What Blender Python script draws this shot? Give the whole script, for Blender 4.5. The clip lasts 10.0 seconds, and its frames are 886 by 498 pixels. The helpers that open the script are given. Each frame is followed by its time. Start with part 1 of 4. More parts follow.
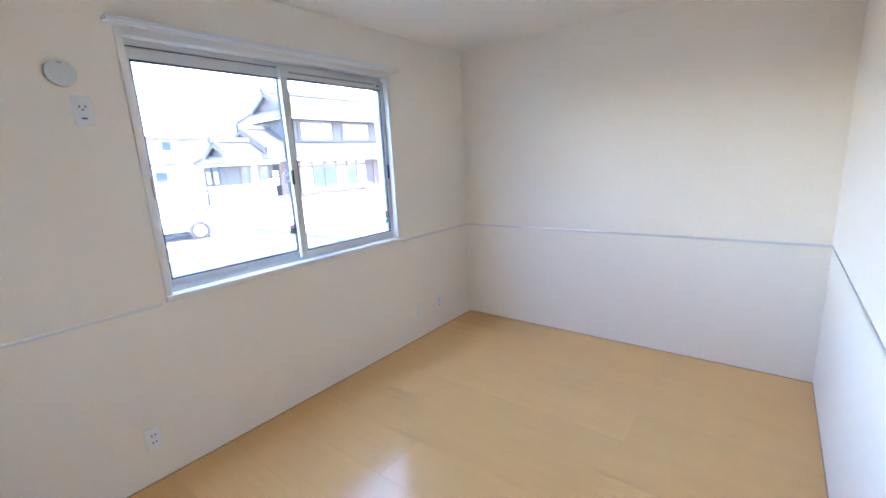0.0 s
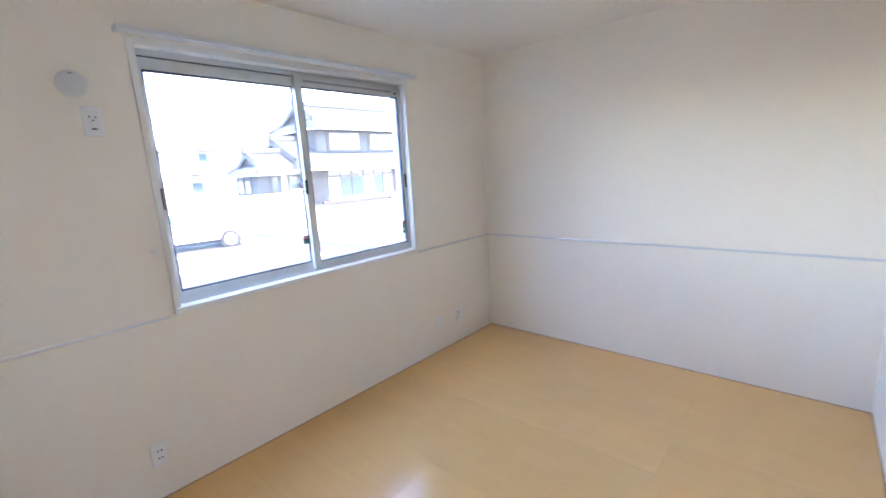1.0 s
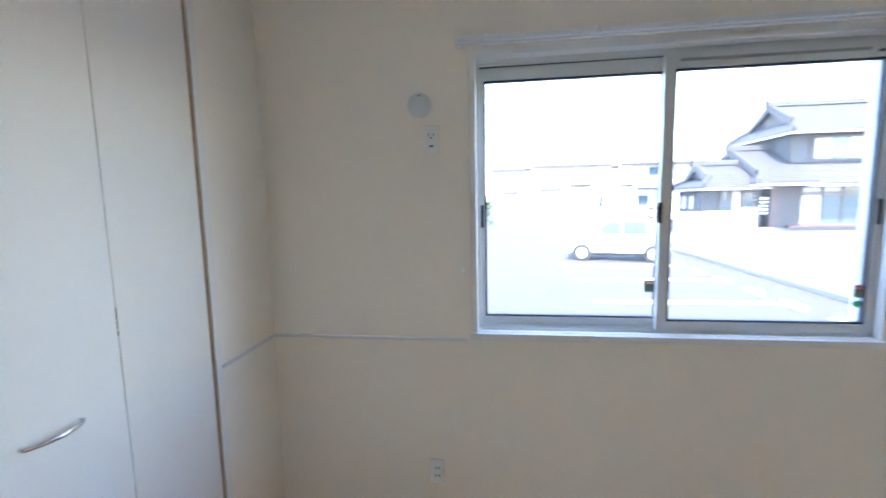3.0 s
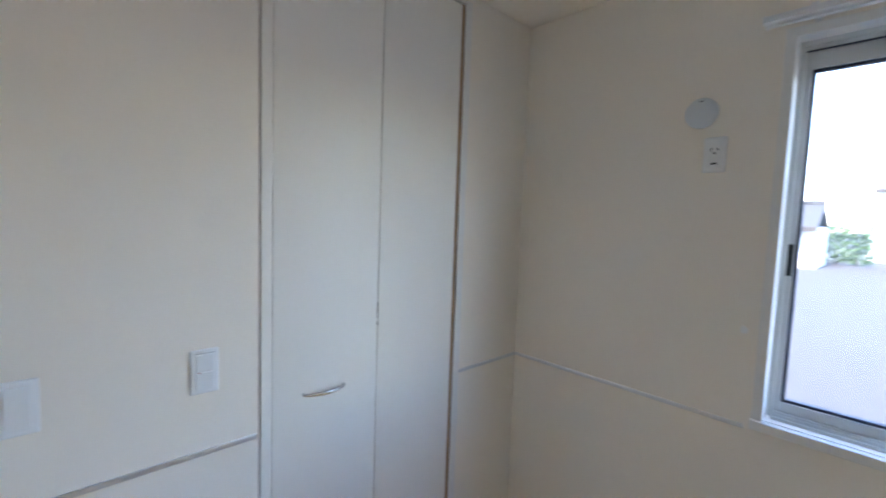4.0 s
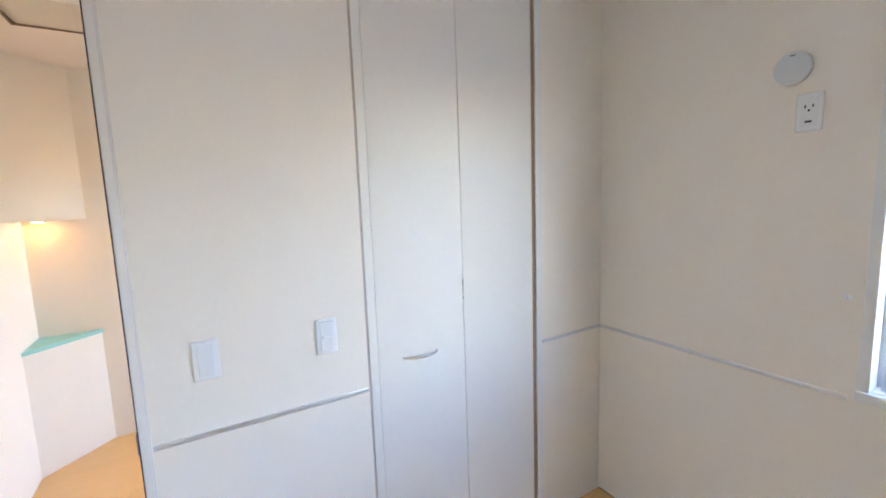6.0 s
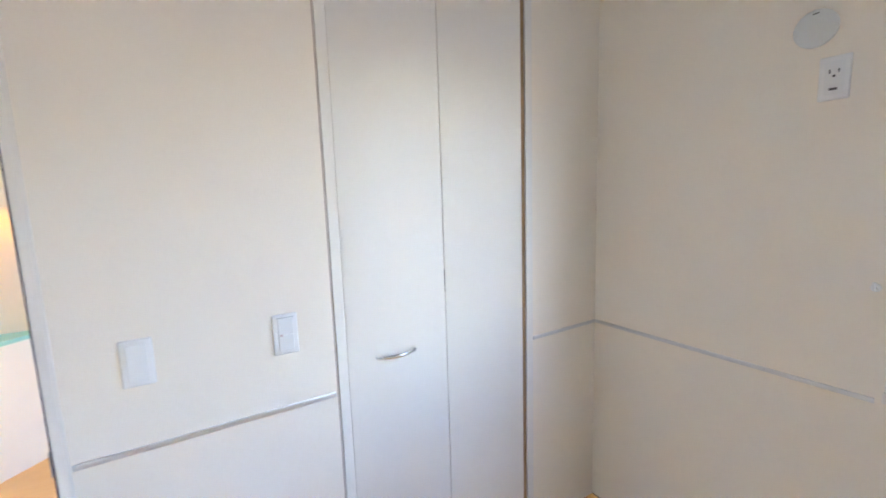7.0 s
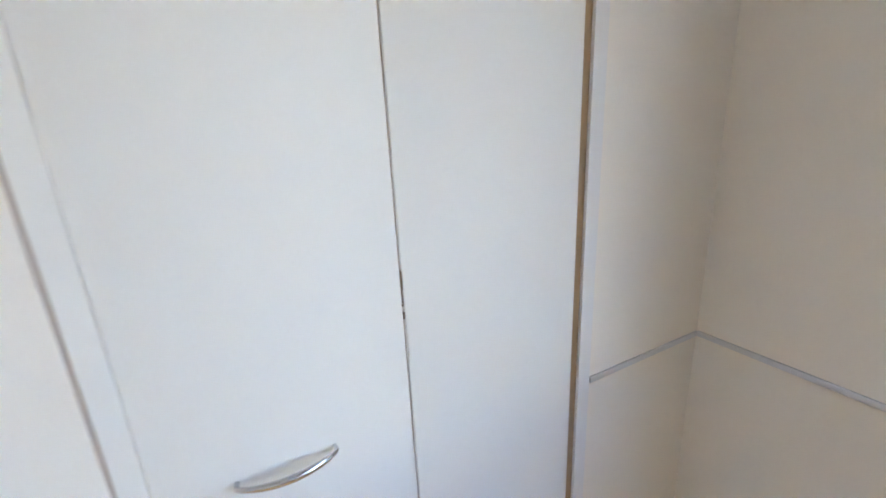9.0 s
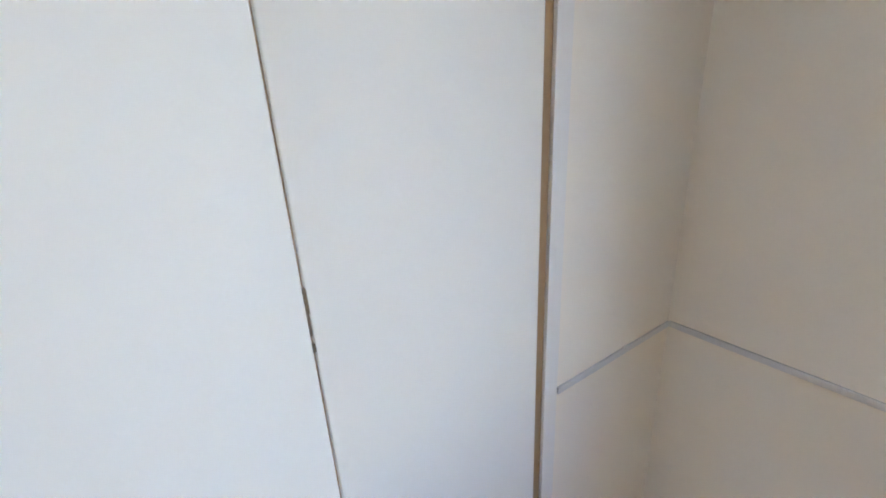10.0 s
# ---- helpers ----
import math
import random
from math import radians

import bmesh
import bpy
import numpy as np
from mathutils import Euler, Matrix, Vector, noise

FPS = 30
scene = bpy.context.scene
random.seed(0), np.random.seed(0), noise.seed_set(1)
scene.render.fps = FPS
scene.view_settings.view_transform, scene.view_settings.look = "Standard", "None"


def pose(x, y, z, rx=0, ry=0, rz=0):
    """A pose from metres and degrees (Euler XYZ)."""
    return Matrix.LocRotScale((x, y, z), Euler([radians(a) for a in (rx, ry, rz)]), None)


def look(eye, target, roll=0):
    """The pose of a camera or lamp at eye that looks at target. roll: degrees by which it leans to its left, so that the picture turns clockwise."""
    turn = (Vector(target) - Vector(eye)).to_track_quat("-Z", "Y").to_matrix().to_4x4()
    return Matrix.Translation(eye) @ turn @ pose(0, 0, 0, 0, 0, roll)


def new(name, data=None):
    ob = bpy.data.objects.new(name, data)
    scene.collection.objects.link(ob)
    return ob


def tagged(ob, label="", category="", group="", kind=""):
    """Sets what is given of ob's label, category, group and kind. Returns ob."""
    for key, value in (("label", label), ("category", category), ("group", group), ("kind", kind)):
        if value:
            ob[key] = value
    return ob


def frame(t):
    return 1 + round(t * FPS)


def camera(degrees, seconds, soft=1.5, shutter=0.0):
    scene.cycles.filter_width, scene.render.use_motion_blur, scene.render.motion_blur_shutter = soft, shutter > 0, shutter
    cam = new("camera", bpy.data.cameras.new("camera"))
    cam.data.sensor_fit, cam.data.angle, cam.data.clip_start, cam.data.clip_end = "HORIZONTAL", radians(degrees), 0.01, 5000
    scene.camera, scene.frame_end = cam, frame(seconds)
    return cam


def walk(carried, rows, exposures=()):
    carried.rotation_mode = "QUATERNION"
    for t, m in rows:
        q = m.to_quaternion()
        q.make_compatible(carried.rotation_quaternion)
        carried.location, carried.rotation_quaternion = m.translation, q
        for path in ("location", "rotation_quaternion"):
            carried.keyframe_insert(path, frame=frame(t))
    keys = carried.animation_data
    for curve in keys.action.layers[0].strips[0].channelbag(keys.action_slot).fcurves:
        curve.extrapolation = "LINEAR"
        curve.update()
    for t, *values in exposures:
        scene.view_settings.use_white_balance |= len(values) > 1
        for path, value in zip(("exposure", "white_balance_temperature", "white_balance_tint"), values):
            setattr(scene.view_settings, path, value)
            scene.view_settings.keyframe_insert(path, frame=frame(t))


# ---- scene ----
cam = camera(93.2, 10.0, soft=1.8, shutter=0.35)

# seconds, eye, target, roll
PATH = [
    (0, (0.263, -2.315, 1.507), (1.792, -1.095, 1.09), -3.1),
    (0.5, (0.295, -2.303, 1.504), (1.836, -1.096, 1.095), -2.9),
    (0.7, (0.332, -2.309, 1.507), (1.846, -1.061, 1.119), -3.2),
    (1, (0.39, -2.287, 1.501), (1.848, -0.968, 1.13), -3.5),
    (1.2, (0.457, -2.258, 1.494), (1.809, -0.833, 1.120), -3.5),
    (1.5, (0.556, -2.197, 1.499), (1.804, -0.676, 1.14), -0.9),
    (1.7, (0.631, -2.131, 1.489), (1.787, -0.527, 1.187), 0.2),
    (2, (0.757, -2.06, 1.523), (1.71, -0.32, 1.268), -1.8),
    (2.3, (0.905, -2.013, 1.540), (1.567, -0.145, 1.270), -2.6),
    (2.5, (0.976, -1.962, 1.514), (1.328, -0.008, 1.276), -1.0),
    (2.7, (1.072, -1.945, 1.506), (1.125, 0.044, 1.300), -0.1),
    (3, (1.084, -1.852, 1.515), (0.817, 0.118, 1.289), -1.2),
    (3.2, (1.11, -1.786, 1.515), (0.63, 0.144, 1.3), -0.2),
    (4.3, (1.279, -1.655, 1.548), (-0.321, -0.469, 1.373), 1.7),
    (4.5, (1.324, -1.658, 1.538), (-0.295, -0.502, 1.328), 1.0),
    (5, (1.358, -1.708, 1.553), (-0.353, -0.685, 1.386), -1.9),
    (5.5, (1.358, -1.761, 1.556), (-0.378, -0.788, 1.361), -1.7),
    (5.7, (1.37, -1.746, 1.558), (-0.348, -0.745, 1.338), -1.7),
    (6.8, (1.311, -1.633, 1.519), (-0.389, -0.617, 1.244), -2.4),
    (7, (1.247, -1.594, 1.503), (-0.439, -0.552, 1.236), -1.9),
    (7.5, (1.038, -1.456, 1.537), (-0.638, -0.396, 1.275), -1.6),
    (8, (0.869, -1.355, 1.482), (-0.831, -0.362, 1.131), -1.5),
    (8.5, (0.720, -1.165, 1.461), (-1.012, -0.270, 1.015), -2.5),
    (9, (0.572, -1.045, 1.445), (-1.127, -0.153, 0.879), -3.0),
    (9.5, (0.416, -0.962, 1.417), (-1.137, 0.102, 0.740), -2.6),
    (10, (0.433, -0.925, 1.420), (-1.131, 0.121, 0.743), -3.3),
]
# seconds, stops, kelvin, tint
EXPOSURES = [(0, 4.98, 6580, 22), (1.0, 4.97, 6620, 22), (2.0, 5.04, 6700, 23), (2.5, 4.84, 6620, 21), (3, 4.48, 6450, 18), (4.3, 4.16, 6460, 18), (4.5, 4.22, 6480, 18), (5.0, 4.70, 6650, 20),
             (5.5, 4.88, 6700, 21), (7.0, 5.01, 6900, 22), (7.5, 4.93, 6920, 22), (8.5, 4.80, 6880, 21), (10, 4.75, 6840, 21)]
walk(cam, [(t, look(e, g, r)) for t, e, g, r in PATH], exposures=EXPOSURES)

# ---- daylight ----
SUN_UP, SUN_FROM = radians(58), Vector((-0.12, -0.99, 0)).normalized()
world = bpy.data.worlds.new("sky")
scene.world = world
world.use_nodes = True
wn = world.node_tree.nodes
sky = wn.new("ShaderNodeTexSky")
sky.sky_type, sky.sun_disc = "NISHITA", False
sky.sun_elevation, sky.sun_rotation = SUN_UP, math.atan2(SUN_FROM.x, SUN_FROM.y)
sky.air_density, sky.dust_density, sky.ozone_density = 1.0, 0.4, 3.0
wn["Background"].inputs["Strength"].default_value = 0.15
world.node_tree.links.new(sky.outputs[0], wn["Background"].inputs["Color"])
sun = new("sun", bpy.data.lights.new("sun", "SUN"))
sun.data.energy, sun.data.angle, sun.data.color = 1.5, radians(1.0), (1.0, 0.87, 0.70)
sun_way = SUN_FROM * math.cos(SUN_UP) + Vector((0, 0, math.sin(SUN_UP)))
sun.matrix_world = look(sun_way * 60, (0, 0, 0))


# ---- materials ----
def mat(name, colour, rough=0.6, metal=0.0, vary=0.06, scale=3.0, fine=120.0, bump=0.0, dist=0.002, rvary=0.08, coat=0.0, spec=0.5):
    """A plain painted, moulded or rendered surface: base colour with broad stains and fine grain, and a fine relief."""
    m = bpy.data.materials.new(name)
    m.use_nodes = True
    nt, n = m.node_tree, m.node_tree.nodes
    b = n["Principled BSDF"]
    tc = n.new("ShaderNodeTexCoord")
    broad, grain = n.new("ShaderNodeTexNoise"), n.new("ShaderNodeTexNoise")
    broad.inputs["Scale"].default_value, broad.inputs["Detail"].default_value = scale, 4
    grain.inputs["Scale"].default_value, grain.inputs["Detail"].default_value = fine, 3
    for x in (broad, grain):
        nt.links.new(tc.outputs["Object"], x.inputs["Vector"])
    mix = n.new("ShaderNodeMix")
    mix.data_type = "RGBA"
    mix.inputs[6].default_value = (*[c * (1 - vary) for c in colour], 1)
    mix.inputs[7].default_value = (*[min(1, c * (1 + vary)) for c in colour], 1)
    add = n.new("ShaderNodeMath")
    add.operation = "MULTIPLY_ADD"
    nt.links.new(grain.outputs["Fac"], add.inputs[0])
    add.inputs[1].default_value = 0.4
    half = n.new("ShaderNodeMath")
    half.operation = "MULTIPLY"
    half.inputs[1].default_value = 0.6
    nt.links.new(broad.outputs["Fac"], half.inputs[0])
    nt.links.new(half.outputs[0], add.inputs[2])
    nt.links.new(add.outputs[0], mix.inputs[0])
    nt.links.new(mix.outputs[2], b.inputs["Base Color"])
    rr = n.new("ShaderNodeMapRange")
    rr.inputs[3].default_value, rr.inputs[4].default_value = max(0.02, rough - rvary), min(1, rough + rvary)
    nt.links.new(broad.outputs["Fac"], rr.inputs[0])
    nt.links.new(rr.outputs[0], b.inputs["Roughness"])
    b.inputs["Metallic"].default_value = metal
    b.inputs["Coat Weight"].default_value = coat
    b.inputs["Specular IOR Level"].default_value = spec
    if bump:
        bp = n.new("ShaderNodeBump")
        bp.inputs["Strength"].default_value, bp.inputs["Distance"].default_value = bump, dist
        nt.links.new(grain.outputs["Fac"], bp.inputs["Height"])
        nt.links.new(bp.outputs[0], b.inputs["Normal"])
    return m


def wood_floor(name):
    """Pale maple sheet flooring: long soft grain, each board a little different, satin lacquer."""
    m = bpy.data.materials.new(name)
    m.use_nodes = True
    nt, n = m.node_tree, m.node_tree.nodes
    b = n["Principled BSDF"]
    tc, info = n.new("ShaderNodeTexCoord"), n.new("ShaderNodeObjectInfo")
    shift = n.new("ShaderNodeVectorMath")
    shift.operation = "MULTIPLY_ADD"
    nt.links.new(info.outputs["Random"], shift.inputs[0])
    shift.inputs[1].default_value = (7.0, 13.0, 0.0)
    nt.links.new(tc.outputs["Object"], shift.inputs[2])
    stretch = n.new("ShaderNodeMapping")
    stretch.inputs["Scale"].default_value = (38, 2.2, 1)
    nt.links.new(shift.outputs[0], stretch.inputs[0])
    grain, cloud = n.new("ShaderNodeTexNoise"), n.new("ShaderNodeTexNoise")
    grain.inputs["Scale"].default_value, grain.inputs["Detail"].default_value, grain.inputs["Distortion"].default_value = 1.0, 6, 0.6
    cloud.inputs["Scale"].default_value, cloud.inputs["Detail"].default_value = 5.0, 3
    nt.links.new(stretch.outputs[0], grain.inputs[0])
    nt.links.new(shift.outputs[0], cloud.inputs[0])
    ramp = n.new("ShaderNodeValToRGB")
    ramp.color_ramp.elements[0].position, ramp.color_ramp.elements[1].position = 0.25, 0.75
    ramp.color_ramp.elements[0].color = (*FLOOR_DARK, 1)
    ramp.color_ramp.elements[1].color = (*FLOOR_PALE, 1)
    mixf = n.new("ShaderNodeMath")
    mixf.operation = "MULTIPLY_ADD"
    nt.links.new(grain.outputs["Fac"], mixf.inputs[0])
    mixf.inputs[1].default_value = 0.6
    k = n.new("ShaderNodeMath")
    k.operation = "MULTIPLY"
    k.inputs[1].default_value = 0.4
    nt.links.new(cloud.outputs["Fac"], k.inputs[0])
    nt.links.new(k.outputs[0], mixf.inputs[2])
    nt.links.new(mixf.outputs[0], ramp.inputs[0])
    tone = n.new("ShaderNodeHueSaturation")
    v = n.new("ShaderNodeMapRange")
    v.inputs[3].default_value, v.inputs[4].default_value = 0.97, 1.03
    nt.links.new(info.outputs["Random"], v.inputs[0])
    nt.links.new(v.outputs[0], tone.inputs["Value"])
    nt.links.new(ramp.outputs[0], tone.inputs["Color"])
    nt.links.new(tone.outputs[0], b.inputs["Base Color"])
    r = n.new("ShaderNodeMapRange")
    r.inputs[3].default_value, r.inputs[4].default_value = 0.16, 0.21
    nt.links.new(cloud.outputs["Fac"], r.inputs[0])
    nt.links.new(r.outputs[0], b.inputs["Roughness"])
    bp = n.new("ShaderNodeBump")
    bp.inputs["Strength"].default_value, bp.inputs["Distance"].default_value = 0.05, 0.001
    nt.links.new(grain.outputs["Fac"], bp.inputs["Height"])
    nt.links.new(bp.outputs[0], b.inputs["Normal"])
    return m


def tiles(name, colour, pitch=0.28, rough=0.7):
    """Fired roof tiles in courses, seen from far off: ribs up the slope and a step at each course."""
    m = mat(name, colour, rough, vary=0.18, scale=0.8, fine=6)
    nt, n = m.node_tree, m.node_tree.nodes
    tc, sep = n.new("ShaderNodeTexCoord"), n.new("ShaderNodeSeparateXYZ")
    nt.links.new(tc.outputs["Object"], sep.inputs[0])
    waves = []
    for axis in "XYZ":
        w = n.new("ShaderNodeMath")
        w.operation = "SINE"
        f = n.new("ShaderNodeMath")
        f.operation = "MULTIPLY"
        f.inputs[1].default_value = 2 * math.pi / (pitch if axis != "Z" else pitch * 0.5)
        nt.links.new(sep.outputs[axis], f.inputs[0])
        nt.links.new(f.outputs[0], w.inputs[0])
        waves.append(w)
    a = n.new("ShaderNodeMath")
    nt.links.new(waves[0].outputs[0], a.inputs[0])
    nt.links.new(waves[1].outputs[0], a.inputs[1])
    c = n.new("ShaderNodeMath")
    nt.links.new(a.outputs[0], c.inputs[0])
    nt.links.new(waves[2].outputs[0], c.inputs[1])
    bp = n.new("ShaderNodeBump")
    bp.inputs["Strength"].default_value, bp.inputs["Distance"].default_value = 0.6, 0.04
    nt.links.new(c.outputs[0], bp.inputs["Height"])
    nt.links.new(bp.outputs[0], n["Principled BSDF"].inputs["Normal"])
    return m


def glass(name, tint=(1, 1, 1), shine=0.06, veil=0.018):
    """A thin clear pane: it lets light straight through, mirrors a little and adds a faint pale veil for glare."""
    m = bpy.data.materials.new(name)
    m.use_nodes = True
    nt, n = m.node_tree, m.node_tree.nodes
    n.remove(n["Principled BSDF"])
    clear, gloss, mix = n.new("ShaderNodeBsdfTransparent"), n.new("ShaderNodeBsdfGlossy"), n.new("ShaderNodeMixShader")
    clear.inputs[0].default_value = (*tint, 1)
    gloss.inputs["Roughness"].default_value = 0.02
    mix.inputs[0].default_value = shine
    # translucent share that lays a washed-out glare veil over the view outside
    haze, film = n.new("ShaderNodeBsdfTranslucent"), n.new("ShaderNodeMixShader")
    haze.inputs[0].default_value = (0.9, 0.9, 0.9, 1)
    film.inputs[0].default_value = veil
    nt.links.new(clear.outputs[0], film.inputs[1])
    nt.links.new(haze.outputs[0], film.inputs[2])
    nt.links.new(film.outputs[0], mix.inputs[1])
    nt.links.new(gloss.outputs[0], mix.inputs[2])
    nt.links.new(mix.outputs[0], n["Material Output"].inputs["Surface"])
    return m


def lamp_mat(name, colour, strength):
    m = bpy.data.materials.new(name)
    m.use_nodes = True
    b = m.node_tree.nodes["Principled BSDF"]
    b.inputs["Emission Color"].default_value, b.inputs["Emission Strength"].default_value = (*colour, 1), strength
    return m


FLOOR_DARK, FLOOR_PALE = (0.81, 0.475, 0.185), (0.87, 0.53, 0.22)
PAPER = mat("wallpaper", (0.94, 0.862, 0.752), 0.85, spec=0.12, vary=0.02, scale=1.2, fine=190, bump=0.3, dist=0.0015)
CEIL = mat("ceiling_paper", (0.92, 0.85, 0.76), 0.8, vary=0.015, scale=1.0, fine=190, bump=0.25, dist=0.0015)
HALLPAPER = mat("hall_wallpaper", (0.87, 0.82, 0.71), 0.75, vary=0.015, scale=1.2, fine=420, bump=0.2, dist=0.0012)
BOARD = wood_floor("maple_flooring")
UNDER = mat("joint_shadow_board", (0.34, 0.20, 0.09), 0.8, vary=0.1)
DOORFACE = mat("door_laminate", (0.89, 0.850, 0.775), 0.60, spec=0.35, vary=0.012, scale=2.0, fine=260, bump=0.05, dist=0.0006, rvary=0.03)
LINING = mat("window_lining", (0.86, 0.83, 0.78), 0.45, vary=0.02, scale=4)
TRIM = mat("white_trim", (0.82, 0.81, 0.79), 0.45, vary=0.015, scale=4)
FRAMEWOOD = mat("closet_lining", (0.86, 0.825, 0.775), 0.5, vary=0.015, scale=4)
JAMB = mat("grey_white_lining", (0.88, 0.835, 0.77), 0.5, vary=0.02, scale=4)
GAP = mat("gap_brown", (0.38, 0.235, 0.12), 0.8, vary=0.15, scale=8)
SASH = mat("white_sash", (0.69, 0.70, 0.68), 0.42, vary=0.02, scale=6)
GASKET = mat("gasket", (0.03, 0.035, 0.06), 0.6)
GROOVE = mat("groove_strip", (0.60, 0.50, 0.42), 0.7, vary=0.05, scale=6)
BLACK = mat("black_plastic", (0.02, 0.02, 0.022), 0.45)
PLASTIC = mat("white_plastic", (0.90, 0.89, 0.87), 0.4, vary=0.01)
SWITCHFACE = mat("switch_face", (0.86, 0.86, 0.845), 0.4, vary=0.01)
VENTGREY = mat("vent_cover", (0.71, 0.725, 0.715), 0.4, vary=0.02)
ALU = mat("satin_aluminium", (0.74, 0.73, 0.72), 0.33, 0.8, vary=0.04, scale=9, fine=200)
CHROME = mat("polished_handle", (0.64, 0.65, 0.66), 0.24, 1.0, vary=0.02, rvary=0.03)
STEEL = mat("strike_steel", (0.35, 0.34, 0.32), 0.4, 0.9)
TEAL = mat("mint_laminate", (0.30, 0.66, 0.58), 0.4, vary=0.02)
COVER = mat("lamp_cover", (0.74, 0.67, 0.53), 0.35, vary=0.02)
COVEREDGE = mat("lamp_edge", (0.20, 0.14, 0.08), 0.5, vary=0.05)
RED = mat("red_label", (0.40, 0.075, 0.06), 0.5)
GREEN = mat("green_label", (0.16, 0.30, 0.21), 0.5)
STICKER = mat("bright_green_sticker", (0.05, 0.45, 0.20), 0.5)
GREYLINE = mat("grey_line", (0.34, 0.35, 0.36), 0.5)
PANE = glass("window_glass", (0.97, 0.985, 0.98), 0.03)
UNSEEN_WARM = lamp_mat("unseen_warm_lamp", (1.0, 0.66, 0.18), 11.0)
WARM = lamp_mat("warm_bulb", (1.0, 0.50, 0.15), 1.8)
ASPHALT = mat("pale_asphalt", (0.038, 0.0375, 0.0365), 0.9, vary=0.15, scale=0.4, fine=60, bump=0.4, dist=0.004)
LINE = mat("road_paint", (0.60, 0.60, 0.58), 0.7, vary=0.08, scale=3)
CONCRETE = mat("kerb_concrete", (0.15, 0.153, 0.147), 0.85, vary=0.12, scale=1.5, fine=50, bump=0.3)
BLOCK = mat("painted_block", (0.50, 0.52, 0.52), 0.8, vary=0.06, scale=0.8, fine=40, bump=0.3)
EARTH = mat("pale_yard_gravel", (0.30, 0.275, 0.23), 0.95, vary=0.15, scale=0.6, fine=30, bump=0.5, dist=0.01)
OUTWALL = mat("outer_render", (0.62, 0.60, 0.57), 0.85, vary=0.06, scale=0.8)
TILE = tiles("grey_roof_tile", (0.030, 0.031, 0.033))
TILE2 = tiles("silver_roof_tile", (0.040, 0.041, 0.043))
TIMBER = mat("dark_cedar_siding", (0.048, 0.038, 0.031), 0.7, vary=0.25, scale=1.2, fine=25, bump=0.3)
POST = mat("red_brown_timber", (0.075, 0.043, 0.033), 0.65, vary=0.2, scale=2)
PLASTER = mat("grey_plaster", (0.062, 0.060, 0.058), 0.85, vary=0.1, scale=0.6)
SIDING = mat("cream_siding", (0.62, 0.61, 0.58), 0.8, vary=0.06, scale=0.5)
CURTAIN = mat("white_curtain", (0.42, 0.43, 0.43), 0.8, vary=0.05)
FARPANE = mat("dark_pane", (0.05, 0.075, 0.085), 0.08, vary=0.15)
PAINT = mat("white_car_paint", (0.80, 0.80, 0.79), 0.25, vary=0.01, coat=0.6)
TYRE = mat("tyre_rubber", (0.018, 0.018, 0.019), 0.8)
RIM = mat("silver_rim", (0.70, 0.71, 0.72), 0.3, 0.6)
WINFRAME = mat("bronze_window_frame", (0.13, 0.115, 0.105), 0.5, vary=0.05)
CARGLASS = mat("green_car_glass", (0.045, 0.10, 0.095), 0.12, vary=0.05)
LIGHTRED = mat("tail_lens", (0.35, 0.02, 0.02), 0.2)
LEAF = mat("hedge_leaf", (0.05, 0.10, 0.035), 0.6, vary=0.3, scale=4)


# ---- mesh helpers ----
def box(bm, x0, y0, z0, x1, y1, z1, bevel=0.0, seg=1):
    """One box between two corners, its edges rounded by bevel."""
    r = bmesh.ops.create_cube(bm, size=1.0, matrix=Matrix.LocRotScale(((x0 + x1) / 2, (y0 + y1) / 2, (z0 + z1) / 2), None, (abs(x1 - x0), abs(y1 - y0), abs(z1 - z0))))
    if bevel:
        edges = list({e for v in r["verts"] for e in v.link_edges})
        bmesh.ops.bevel(bm, geom=edges, offset=bevel, segments=seg, affect="EDGES", profile=0.5)
    return bm


def boxes(*specs, bevel=0.0, seg=1):
    bm = bmesh.new()
    for s in specs:
        box(bm, *s, bevel=bevel, seg=seg)
    return bm


def cyl(bm, at, radius, depth, axis="Y", segs=32, radius2=None):
    turn = {"X": pose(0, 0, 0, 0, 90, 0), "Y": pose(0, 0, 0, 90, 0, 0), "Z": pose(0, 0, 0)}[axis]
    bmesh.ops.create_cone(bm, cap_ends=True, segments=segs, radius1=radius, radius2=radius if radius2 is None else radius2, depth=depth, matrix=Matrix.Translation(at) @ turn)
    return bm


def mesh_of(name, bm, material, smooth=False):
    me = bpy.data.meshes.new(name)
    bmesh.ops.recalc_face_normals(bm, faces=bm.faces[:])
    bm.to_mesh(me)
    bm.free()
    me.materials.append(material)
    if smooth:
        for p in me.polygons:
            p.use_smooth = True
        me.set_sharp_from_angle(angle=radians(40))
    return me


def part(name, bm, material, parent=None, label="", smooth=False):
    ob = new(name, mesh_of(name, bm, material, smooth))
    if parent is not None:
        ob.parent = parent
    if label:
        ob["label"] = label
    return ob


def thing(name, label, category, group="", kind=""):
    """A thing's Empty, at the world's origin, so that its parts are given in place."""
    return tagged(new(name), label, category, group, kind)


def structure(name, bm, material, label, category):
    return tagged(part(name, bm, material), label, category, kind="structure")


def prism(bm, pts, z0, z1):
    """An upright prism over a plan of corners."""
    low, high = [bm.verts.new((x, y, z0)) for x, y in pts], [bm.verts.new((x, y, z1)) for x, y in pts]
    n = len(pts)
    bm.faces.new(low[::-1])
    bm.faces.new(high)
    for i in range(n):
        bm.faces.new((low[i], low[(i + 1) % n], high[(i + 1) % n], high[i]))
    return bm


